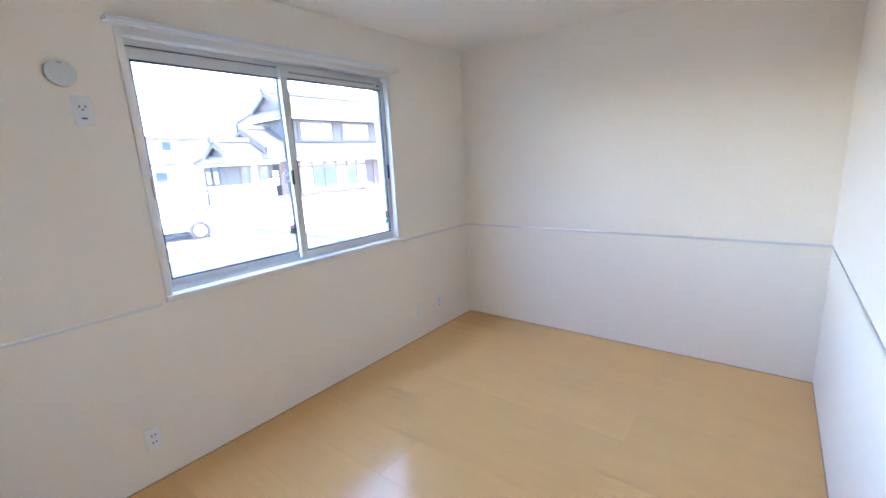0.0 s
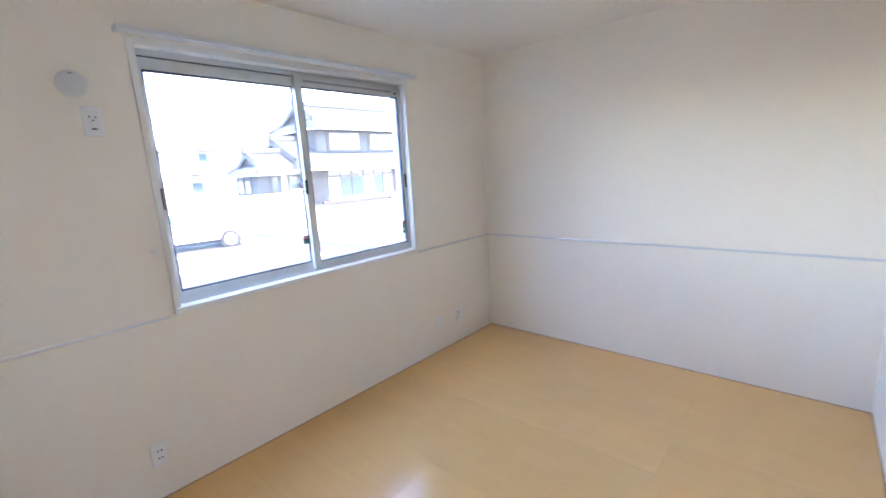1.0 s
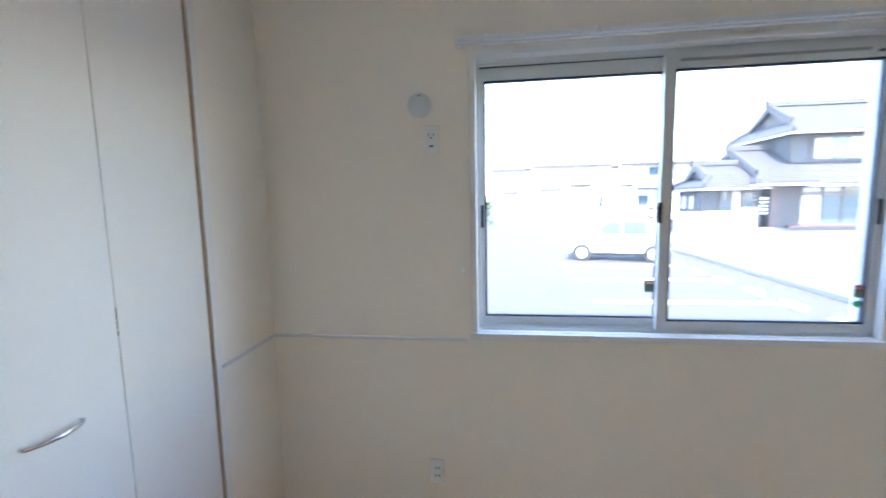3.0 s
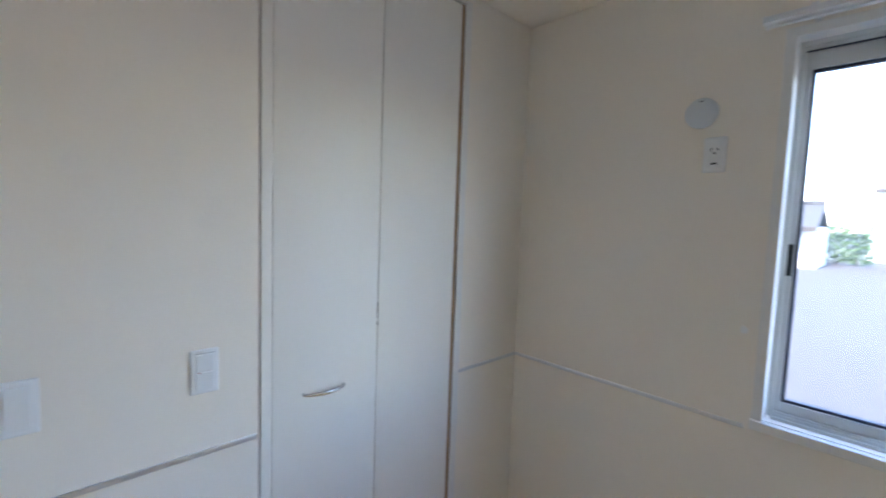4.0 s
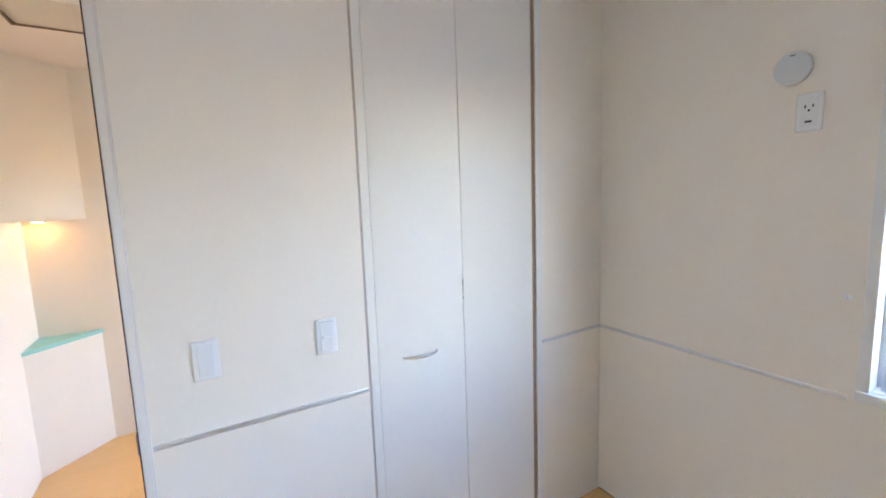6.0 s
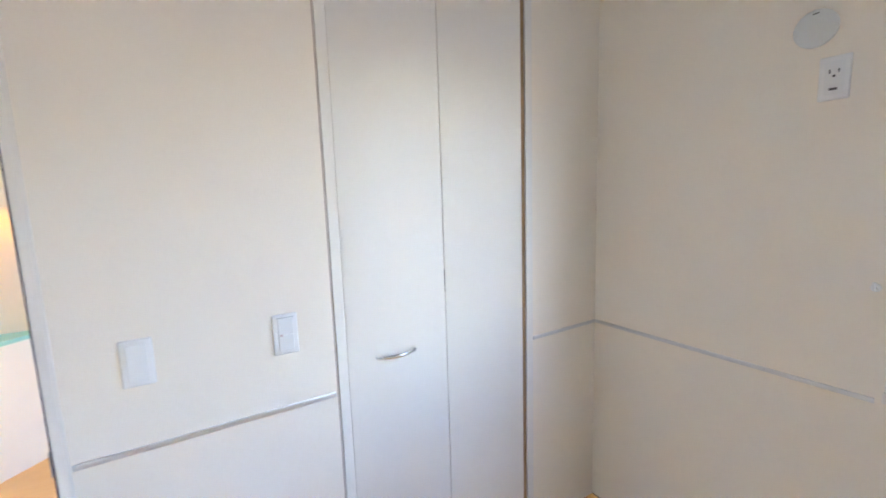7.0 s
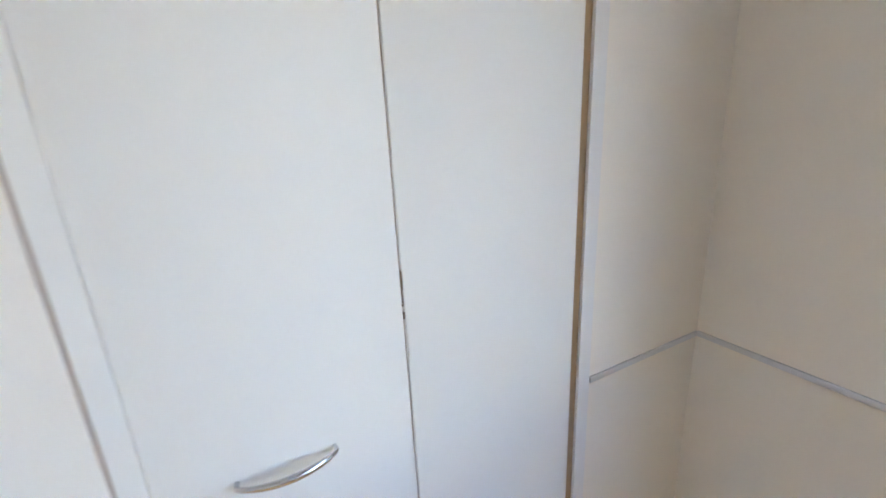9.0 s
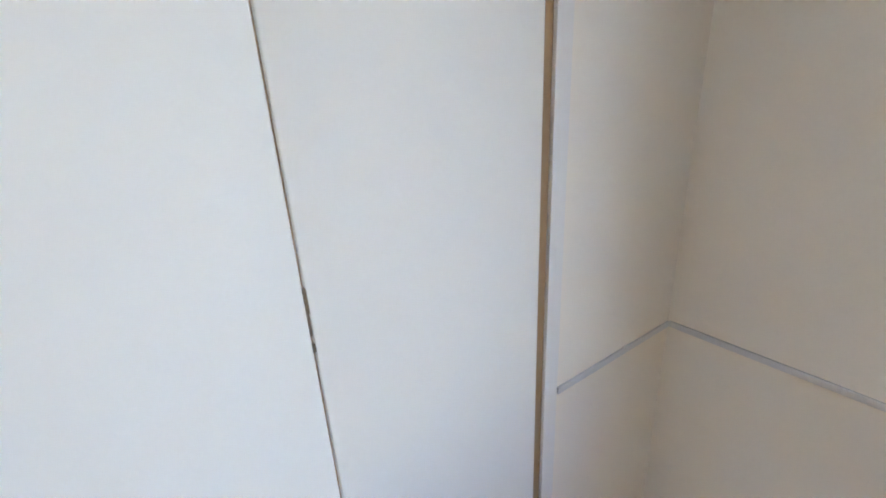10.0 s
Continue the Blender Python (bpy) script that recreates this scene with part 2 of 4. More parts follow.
# ---- the room's shell ----
LX, LY, H = 3.56, 2.615, 2.43          # window wall, depth, ceiling
WX0, WX1, WZ0, WZ1 = 0.985, 2.597, 0.925, 2.122   # window opening
CY0, CY1, CZ = -1.232, -0.412, 2.402   # closet opening
DY0, DY1, DZ = -2.56, -1.882, 2.115    # doorway
HX, HY1 = -2.13, 0.0                   # hall: far wall, window wall
KX0, KX1, KZ0, KZ1 = -2.06, -1.22, 0.40, 2.05    # hall window opening
RAIL = 0.886

wall_north = structure("wall_north", boxes((HX - 0.12, 0, -0.75, KX0, 0.15, 2.7), (KX1, 0, -0.75, WX0, 0.15, 2.7), (KX0, 0, -0.75, KX1, 0.15, KZ0), (KX0, 0, KZ1, KX1, 0.15, 2.7), (WX1, 0, -0.75, LX + 0.12, 0.15, 2.7), (WX0, 0, -0.75, WX1, 0.15, WZ0), (WX0, 0, WZ1, WX1, 0.15, 2.7)),
                       PAPER, "off-white embossed vinyl wallpaper on the window wall", "wall")
wall_east = structure("wall_east", boxes((LX, -LY - 0.12, -0.2, LX + 0.12, 0, 2.7)), PAPER, "off-white embossed vinyl wallpaper on the blank end wall", "wall")
wall_south = structure("wall_south", boxes((HX - 0.12, -LY - 0.12, -0.2, LX, -LY, 2.7)), PAPER, "off-white papered wall running on into the hall", "wall")
wall_west = structure("wall_west", boxes((-0.12, CY1, -0.2, 0, 0, 2.7), (-0.12, DY1, -0.2, 0, CY0, 2.7), (-0.12, -LY, -0.2, 0, DY0, 2.7),
                                         (-0.12, CY0, CZ, 0, CY1, 2.7), (-0.12, DY0, DZ, 0, DY1, 2.7)), PAPER, "off-white papered wall with the closet and the doorway", "wall")
hall_wall_west = structure("hall_wall_west", boxes((HX - 0.12, -LY, -0.2, HX, 0, 2.7)), HALLPAPER, "cream papered end wall of the small hall", "wall")
hall_wall_east = structure("hall_wall_east", boxes((-0.83, -1.36, -0.2, -0.72, 0, 2.7), (-0.72, -1.36, -0.2, -0.12, -1.245, 2.7)), HALLPAPER, "cream papered side wall of the small hall behind the closet", "wall")
ceiling = structure("ceiling", boxes((HX - 0.12, -LY - 0.12, H, LX + 0.12, 0, H + 0.1)), CEIL, "off-white papered flat ceiling", "ceiling")
floor = structure("floor", boxes((HX, -LY, -0.12, LX, 0, -0.0135)), UNDER, "light maple board flooring with a satin lacquer", "floor")


# ---- chair rail: thin aluminium strip round the room ----
def rail(name, spec):
    return tagged(part(name, boxes(spec, bevel=0.0018, seg=2), ALU, smooth=True), "thin satin aluminium strip fixed along the papered wall", "wall rail", "chair rail strips", "structure")


R0, R1, RT = RAIL - 0.0075, RAIL + 0.0075, 0.005
rail("trim_rail_window_side", (0.004, -RT, R0, 0.938, 0.001, R1))
rail("trim_rail_window_end", (2.640, -RT, R0, LX - 0.004, 0.001, R1))
rail("trim_rail_end_wall", (LX - RT, -LY + 0.004, R0, LX + 0.001, -RT, R1))
rail("trim_rail_back_wall", (0.05, -LY - 0.001, R0, LX - RT, -LY + RT, R1))
rail("trim_rail_closet_stub", (-0.001, -0.395, R0, RT, -RT, R1))
rail("trim_rail_switch_wall", (-0.001, -1.872, R0, RT, -1.236, R1))


# ---- thin brown strip drawn for the narrow shadow gap where walls meet the floor ----
def seal(name, spec):
    return tagged(part(name, boxes(spec), GAP), "thin brown strip drawn for the narrow shadow gap at the wall's foot", "floor trim", "floor sealing strips", "structure")


seal("trim_floor_window_wall", (0.004, -0.0035, 0.0, LX - 0.004, 0.001, 0.0045))
seal("trim_floor_end_wall", (LX - 0.0035, -LY + 0.004, 0.0, LX + 0.001, -0.0035, 0.0045))
seal("trim_floor_back_wall", (0.05, -LY - 0.001, 0.0, LX - 0.0035, -LY + 0.0035, 0.0045))


# ---- the window ----
window = thing("window_1", "white two-leaf sliding window with clear panes, shut", "window", kind="structure")
part("casing", boxes((WX0 - 0.028, -0.010, WZ0 - 0.004, WX0 + 0.001, 0.075, WZ1), (WX1 - 0.001, -0.010, WZ0 - 0.004, WX1 + 0.022, 0.075, WZ1),
                     (WX0 - 0.028, -0.010, WZ1 - 0.003, WX1 + 0.022, 0.0605, WZ1 + 0.026), bevel=0.002, seg=2), LINING, window, "white wooden window lining")
part("window_sill", boxes((WX0 - 0.030, -0.022, WZ0 - 0.034, WX1 + 0.024, 0.075, WZ0 - 0.003), bevel=0.003, seg=2), LINING, window, "white sill board")
part("window_frame", boxes((WX0, 0.060, WZ0 - 0.002, WX0 + 0.016, 0.135, WZ1), (WX1 - 0.014, 0.060, WZ0 - 0.002, WX1, 0.135, WZ1), (WX0 + 0.016, 0.060, WZ1 - 0.030, WX1 - 0.014, 0.135, WZ1),
                           (WX0 + 0.016, 0.060, WZ0 - 0.002, WX1 - 0.014, 0.135, WZ0 + 0.012), bevel=0.0012), SASH, window, "white aluminium outer frame")
part("track", boxes((WX0 + 0.016, 0.030, WZ0 - 0.002, WX1 - 0.014, 0.034, WZ0 + 0.010), (WX0 + 0.016, 0.060, WZ0 + 0.012, WX1 - 0.014, 0.064, WZ0 + 0.020),
                    (WX0 + 0.001, 0.052, WZ1 - 0.018, 1.757, 0.060, WZ1 - 0.002)), SASH, window, "white ribbed sliding track")
# dark strip drawn along the gap line under the head
part("head_gap_line", boxes((WX0 + 0.016, 0.0585, WZ1 - 0.034, 1.757, 0.066, WZ1 - 0.0305)), GASKET, window, "dark strip along the gap under the window head")


def sash(y0, y1, xs, gx0, gx1, xe, gz0, gz1, z0, z1, label):
    """One sliding leaf: stiles, rails, dark gasket, pane."""
    s = part("sash", boxes((xs, y0, z0, gx0, y1, z1), (gx1, y0, z0, xe, y1, z1), (gx0, y0, z0, gx1, y1, gz0), (gx0, y0, gz1, gx1, y1, z1), bevel=0.0015, seg=2), SASH, window, label)
    g = 0.009
    part("gasket", boxes((gx0, y0 + 0.006, gz0, gx0 + g, y1 - 0.004, gz1), (gx1 - g, y0 + 0.006, gz0, gx1, y1 - 0.004, gz1), (gx0 + g, y0 + 0.006, gz0, gx1 - g, y1 - 0.004, gz0 + g),
                         (gx0 + g, y0 + 0.006, gz1 - g, gx1 - g, y1 - 0.004, gz1)), GASKET, s, "dark blue-black glazing gasket")
    ym = (y0 + y1) / 2
    p = part("pane", boxes((gx0 + 0.001, ym - 0.002, gz0 + 0.001, gx1 - 0.001, ym + 0.002, gz1 - 0.001)), PANE, s, "clear glass")
    p.visible_shadow = False
    return s


left_leaf = sash(0.068, 0.098, WX0 + 0.012, 1.018, 1.770, 1.800, 0.978, 2.036, WZ0 + 0.014, WZ1 - 0.034, "outer sliding leaf, white aluminium")
right_leaf = sash(0.032, 0.062, 1.758, 1.800, 2.566, WX1 - 0.004, 0.976, 2.032, WZ0 + 0.012, WZ1 - 0.032, "inner sliding leaf, white aluminium")
part("finger_pull", boxes((0.998, 0.0655, 1.392, 1.015, 0.0695, 1.494), bevel=0.001), BLACK, left_leaf, "black recessed pull")
part("finger_pull", boxes((2.572, 0.0295, 1.388, 2.590, 0.0335, 1.490), bevel=0.001), BLACK, right_leaf, "black recessed pull")
part("head_vent", boxes((1.815, 0.0290, 2.058, 2.500, 0.0325, 2.069)), GREYLINE, right_leaf, "grey slot of the head seal")
part("vent_stop", boxes((2.528, 0.0290, 2.050, 2.552, 0.0325, 2.060)), BLACK, right_leaf, "black stop")
lock = boxes((1.748, 0.020, 1.405, 1.764, 0.034, 1.492), bevel=0.003, seg=2)
box(lock, 1.742, 0.008, 1.432, 1.756, 0.022, 1.478, bevel=0.004, seg=2)
part("crescent_lock", lock, BLACK, right_leaf, "black crescent catch")
keeper = boxes((1.716, 0.052, 1.425, 1.748, 0.060, 1.432), (1.716, 0.052, 1.462, 1.748, 0.060, 1.469), (1.716, 0.052, 1.425, 1.722, 0.060, 1.469))
part("lock_keeper", keeper, GREYLINE, left_leaf, "grey catch keeper")


def sticker(x0, x1, z1, y, parent):
    part("label_top", boxes((x0, y - 0.0008, z1 - 0.026, x1, y, z1)), RED, parent, "small red band of the glass label")
    part("label_bottom", boxes((x0, y - 0.0008, z1 - 0.054, x1, y, z1 - 0.026)), GREEN, parent, "small green band of the glass label")
    part("label_line", boxes((x0 + 0.006, y - 0.0014, z1 - 0.017, x1 - 0.006, y - 0.0008, z1 - 0.010)), LINE, parent, "pale line of print")


sticker(1.722, 1.764, 1.150, 0.0805, left_leaf)
sticker(2.526, 2.560, 1.140, 0.0445, right_leaf)
part("round_sticker", cyl(bmesh.new(), (2.540, 0.0442, 1.060), 0.016, 0.0012, segs=20), STICKER, right_leaf, "small bright green sticker")

# hall window out of view, added as the source of the hall's daylight
side_window = thing("window_2", "plain white full-height glazed opening of the hall, added out of view", "window", kind="structure")
part("window_frame", boxes((KX0, 0.05, KZ0, KX0 + 0.04, 0.12, KZ1), (KX1 - 0.04, 0.05, KZ0, KX1, 0.12, KZ1), (KX0 + 0.04, 0.05, KZ0, KX1 - 0.04, 0.12, KZ0 + 0.04), (KX0 + 0.04, 0.05, KZ1 - 0.04, KX1 - 0.04, 0.12, KZ1)), SASH, side_window)
side_pane = part("pane", boxes((KX0 + 0.038, 0.083, KZ0 + 0.038, KX1 - 0.038, 0.087, KZ1 - 0.038)), PANE, side_window, "clear glass")
side_pane.visible_shadow = False

curtain = thing("curtain_rail", "white double curtain track with end caps on brackets above the window", "curtain rail")
for y in (-0.045, -0.085):
    part("track", boxes((0.915, y - 0.009, 2.150, 2.645, y + 0.009, 2.158), (0.915, y - 0.009, 2.158, 2.645, y - 0.006, 2.168), (0.915, y + 0.006, 2.158, 2.645, y + 0.009, 2.168), bevel=0.001), TRIM, curtain)
    for x in (0.911, 2.641):
        part("end_cap", boxes((x, y - 0.011, 2.147, x + 0.008, y + 0.011, 2.170), bevel=0.003, seg=2), TRIM, curtain)
for x in (1.02, 1.46, 1.90, 2.33, 2.55):
    part("bracket", boxes((x, -0.095, 2.168, x + 0.018, 0.0, 2.174), (x, -0.005, 2.150, x + 0.018, 0.001, 2.190), (x, -0.095, 2.146, x + 0.018, -0.092, 2.172), bevel=0.001), TRIM, curtain)

hook = thing("tieback_hook", "small white curtain tieback hook on the window wall", "hook")
part("base", cyl(bmesh.new(), (0.918, -0.003, 1.206), 0.011, 0.006), PLASTIC, hook, smooth=True)
hk = boxes((0.914, -0.024, 1.200, 0.922, -0.004, 1.207), (0.914, -0.026, 1.200, 0.922, -0.020, 1.224), bevel=0.002, seg=2)
part("prong", hk, PLASTIC, hook)


# ---- plates on the walls ----
def wall_plate(name, at, turn, label, category, group, w=0.070, h=0.120, d=0.009):
    """A rounded plate with a raised middle, its back on the wall, facing -y before the turn."""
    t = thing(name, label, category, group)
    part("plate", boxes((-w / 2, -d, -h / 2, w / 2, 0, h / 2), bevel=0.0045, seg=3), PLASTIC, t, smooth=True)
    t.matrix_basis = Matrix.Translation(at) @ pose(0, 0, 0, 0, 0, turn)
    return t


def piece(name, spec, material, t, label="", bevel=0.0):
    """A part given in the plate's own axes."""
    ob = new(name, mesh_of(name, boxes(spec, bevel=bevel, seg=2), material))
    ob.parent = t
    if label:
        ob["label"] = label
    return ob


s1 = wall_plate("light_switch", (0, -1.722, 1.112), 90, "white wide single-rocker light switch on the papered wall", "switch", "switches")
piece("rocker", (-0.021, -0.0125, -0.048, 0.021, -0.009, 0.048), SWITCHFACE, s1, "pale grey rocker", 0.0012)
s2 = wall_plate("light_switch", (0, -1.372, 1.112), 90, "white two-rocker light switch with a tiny pilot mark", "switch", "switches")
piece("rocker", (-0.021, -0.0125, 0.001, 0.021, -0.009, 0.047), SWITCHFACE, s2, "pale grey rocker", 0.0012)
piece("rocker", (-0.021, -0.0125, -0.047, 0.021, -0.009, -0.001), SWITCHFACE, s2, "pale grey rocker", 0.0012)
piece("pilot_mark", (-0.016, -0.0131, -0.0018, -0.011, -0.0124, 0.0010), RED, s2, "tiny dark red pilot mark")
piece("frame_line", (-0.024, -0.0096, 0.049, 0.024, -0.0088, 0.0503), GREYLINE, s2)

o1 = wall_plate("air_conditioner_outlet", (0.792, 0, 1.785), 0, "white high wall outlet with earth terminal", "outlet", "outlets")
piece("insert", (-0.022, -0.0105, -0.045, 0.022, -0.009, 0.045), SWITCHFACE, o1, "pale socket insert", 0.0006)
for x, z, w, h in ((-0.010, 0.018, 0.0035, 0.011), (0.010, 0.018, 0.0035, 0.009), (0.0, 0.005, 0.006, 0.006), (0.0, -0.030, 0.018, 0.006)):
    piece("slot", (x - w / 2, -0.0112, z - h / 2, x + w / 2, -0.0103, z + h / 2), BLACK, o1, "dark slot")
o2 = wall_plate("double_outlet", (0.785, 0, 0.236), 0, "white double wall outlet low on the wall", "outlet", "outlets")
piece("insert", (-0.022, -0.0105, -0.045, 0.022, -0.009, 0.045), PLASTIC, o2, "", 0.0006)
for z in (0.018, -0.020):
    for x in (-0.007, 0.008):
        piece("slot", (x - 0.0022, -0.0112, z - 0.005, x + 0.0022, -0.0103, z + 0.005), BLACK, o2, "dark slot")
o3 = wall_plate("antenna_outlet", (3.068, 0, 0.250), 0, "white low outlet with an aerial socket", "outlet", "outlets")
piece("slot", (-0.016, -0.0100, 0.000, -0.010, -0.0088, 0.034), BLACK, o3, "dark slot")
piece("socket", (-0.018, -0.0120, -0.034, -0.006, -0.0088, -0.022), BLACK, o3, "dark aerial socket", 0.002)
piece("slot", (0.010, -0.0100, 0.010, 0.014, -0.0088, 0.018), BLACK, o3, "dark slot")
wall_plate("blank_plate", (2.800, 0, 0.250), 0, "white blank cover plate low on the wall", "cover plate", "outlets", d=0.006)

vent = thing("air_vent", "round pale grey wall ventilator cover standing off the wall", "vent")
part("cover", cyl(cyl(bmesh.new(), (0.745, -0.016, 1.928), 0.051, 0.010, segs=48), (0.745, -0.0225, 1.928), 0.051, 0.003, segs=48, radius2=0.046), VENTGREY, vent, smooth=True)
part("neck", cyl(bmesh.new(), (0.745, -0.006, 1.928), 0.040, 0.012, segs=40), PLASTIC, vent, smooth=True)
part("slot", boxes((0.738, -0.0246, 1.966, 0.752, -0.0236, 1.969)), BLACK, vent, "small dark slot")


# ---- closet ----
closet = thing("closet", "built-in closet with a white two-leaf folding door, shut", "closet")
part("frame", boxes((-0.115, CY0 + 0.0072, 0.0, -0.0265, CY0 + 0.0386, CZ - 0.018), (-0.115, -0.432, 0.0, 0.004, CY1 + 0.014, CZ - 0.018),
                    (-0.115, CY0 + 0.005, CZ - 0.018, 0.004, CY1 + 0.014, CZ - 0.002), bevel=0.0006), FRAMEWOOD, closet, "white door lining")
# brown fill in the gaps; its colour stands for shade in the rabbet
part("backing", boxes((-0.118, -0.4515, 0.0, -0.003, -0.432, CZ - 0.02), (-0.118, CY0 + 0.03, CZ - 0.030, -0.032, -0.44, CZ - 0.018)), GAP, closet, "brown fill in the gaps, coloured for the shaded rabbet")
part("shadow_groove", boxes((-0.118, CY0 + 0.0005, 0.0, -0.0022, CY0 + 0.0068, CZ - 0.002)), GROOVE, closet, "shallow greyish-brown groove beside the lining")
part("body", boxes((-0.70, CY0, -0.01, -0.12, CY0 + 0.012, 2.42), (-0.70, CY1 - 0.012, -0.01, -0.12, CY1, 2.42), (-0.712, CY0, -0.01, -0.70, CY1, 2.42), (-0.70, CY0 + 0.012, 2.405, -0.12, CY1 - 0.012, 2.42)),
     TRIM, closet, "plain white inside")
LEAF_Y = (-1.1931, -0.8228, -0.8204, -0.4525)
leaves = []
part("side_lining", boxes((-0.0255, CY0 + 0.0074, 0.0, 0.0021, -1.1935, CZ - 0.026), bevel=0.001), DOORFACE, closet, "white laminate side lining")
for a, b, text in ((LEAF_Y[0], LEAF_Y[1], "white laminate leaf with the handle"), (LEAF_Y[2], LEAF_Y[3], "white laminate leaf")):
    leaves.append(part("door_leaf", boxes((-0.024, a, 0.008, 0.002, b, CZ - 0.026), bevel=0.0028, seg=3), DOORFACE, closet, text, smooth=True))
part("hinge_joint", boxes((-0.022, LEAF_Y[1] - 0.001, 0.01, -0.003, LEAF_Y[2] + 0.001, CZ - 0.03)), GAP, closet, "dark folding joint")
chip = bmesh.new()
for z, h, w in ((1.218, 0.032, 0.0042), (1.188, 0.028, 0.0028), (1.158, 0.012, 0.0038)):
    box(chip, -0.003, LEAF_Y[1] - 0.0005, z - h / 2, 0.0016, LEAF_Y[1] + w, z + h / 2, bevel=0.0006)
part("worn_edge", chip, COVEREDGE, closet, "dark worn chips on the folding edge")

# bowed handle, tapering to its ends
hb = bmesh.new()
rings, NH, NS = [], 28, 12
for i in range(NH + 1):
    k = i / NH
    y = -1.099 + 0.146 * k
    bow = math.sin(math.pi * k)
    x = 0.013 + 0.024 * bow ** 0.7
    rz, rx = 0.0040 + 0.0024 * bow, 0.0034 + 0.0012 * bow
    rings.append([hb.verts.new((x + rx * math.cos(2 * math.pi * j / NS), y, 0.973 + rz * math.sin(2 * math.pi * j / NS))) for j in range(NS)])
for a, b in zip(rings, rings[1:]):
    for j in range(NS):
        hb.faces.new((a[j], a[(j + 1) % NS], b[(j + 1) % NS], b[j]))
hb.faces.new(rings[0]), hb.faces.new(rings[-1])
for y in (-1.096, -0.956):
    cyl(hb, (0.0075, y, 0.9725), 0.0034, 0.0125, axis="X", segs=16)
part("handle", hb, CHROME, leaves[0], "bowed polished metal handle", smooth=True)


# ---- doorway ----
door = thing("door_1", "open doorway with a white lining and trim, leaf out of sight", "doorway", kind="structure")
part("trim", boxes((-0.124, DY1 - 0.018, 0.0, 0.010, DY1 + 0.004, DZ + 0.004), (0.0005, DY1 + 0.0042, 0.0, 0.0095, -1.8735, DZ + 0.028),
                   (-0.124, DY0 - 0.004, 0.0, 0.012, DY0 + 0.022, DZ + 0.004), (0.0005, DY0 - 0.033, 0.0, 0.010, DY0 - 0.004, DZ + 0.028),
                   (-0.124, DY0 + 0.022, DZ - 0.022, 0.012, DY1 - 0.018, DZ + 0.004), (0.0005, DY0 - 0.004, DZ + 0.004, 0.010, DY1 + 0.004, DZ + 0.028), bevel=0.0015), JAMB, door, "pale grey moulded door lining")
part("edge_strip", boxes((-0.020, DY1 - 0.0205, 0.0, 0.0102, DY1 - 0.0178, DZ - 0.03)), GASKET, door, "dark edge of the lining")
part("strike_plate", boxes((-0.028, DY1 - 0.0230, 0.885, 0.0145, DY1 - 0.0202, 0.945), bevel=0.001), STEEL, door, "dark metal strike plate")

# ---- hall niche and lamp ----
LEG = 0.31
tri = [(HX, -LY), (HX + LEG, -LY), (HX, -LY + LEG)]
base = thing("corner_cabinet", "white three-sided corner unit with a mint-green top in the hall", "cabinet")
part("body", prism(bmesh.new(), tri, -0.001, 0.745), HALLPAPER, base)
top_pts = [(HX, -LY), (HX + LEG + 0.012, -LY), (HX, -LY + LEG + 0.012)]
part("top", prism(bmesh.new(), top_pts, 0.745, 0.768), TEAL, base, "mint-green laminate top")
upper = thing("corner_cupboard", "white three-sided corner box under the hall ceiling with a warm downlight", "cupboard")
part("body", prism(bmesh.new(), tri, 1.500, H), HALLPAPER, upper)
part("downlight", cyl(bmesh.new(), (HX + 0.10, -LY + 0.10, 1.495), 0.028, 0.010, axis="Z", segs=24), WARM, upper, "small warm downlight")
part("downlight_ring", boxes((HX + 0.066, -LY + 0.066, 1.492, HX + 0.134, -LY + 0.069, 1.500), (HX + 0.066, -LY + 0.131, 1.492, HX + 0.134, -LY + 0.134, 1.500),
                             (HX + 0.066, -LY + 0.069, 1.492, HX + 0.069, -LY + 0.131, 1.500), (HX + 0.131, -LY + 0.069, 1.492, HX + 0.134, -LY + 0.131, 1.500)), TRIM, upper)

# unseen lamp, added for the warm light on the hall's upper walls
kitchen = thing("downlight", "small round lit downlight added out of sight in the hall ceiling", "downlight")
part("lens", cyl(bmesh.new(), (-1.45, -0.95, H - 0.004), 0.055, 0.008, axis="Z", segs=28), UNSEEN_WARM, kitchen, "glowing warm lens")
ring = bmesh.new()
for k in range(28):
    a0, a1 = 2 * math.pi * k / 28, 2 * math.pi * (k + 1) / 28
    q = [ring.verts.new((-1.45 + r * math.cos(a), -0.95 + r * math.sin(a), z)) for r, a, z in ((0.056, a0, H - 0.009), (0.072, a0, H - 0.003), (0.072, a1, H - 0.003), (0.056, a1, H - 0.009))]
    ring.faces.new(q)
bmesh.ops.remove_doubles(ring, verts=ring.verts[:], dist=0.0005)
part("trim_ring", ring, TRIM, kitchen, "white trim ring")

lamp = thing("ceiling_light", "square beige hall ceiling light with a bowed cover, switched off", "ceiling light")
part("backplate", boxes((-1.15, -2.25, 2.412, -0.73, -1.83, H), bevel=0.004), COVEREDGE, lamp)
cb = bmesh.new()
NG, half = 12, 0.25
grid = [[cb.verts.new((-0.94 + half * (2 * i / NG - 1) * (1 + 0.035 * (1 - (2 * j / NG - 1) ** 2)), -2.04 + half * (2 * j / NG - 1) * (1 + 0.035 * (1 - (2 * i / NG - 1) ** 2)),
                       2.368 - 0.016 * (1 - (2 * i / NG - 1) ** 2) * (1 - (2 * j / NG - 1) ** 2))) for j in range(NG + 1)] for i in range(NG + 1)]
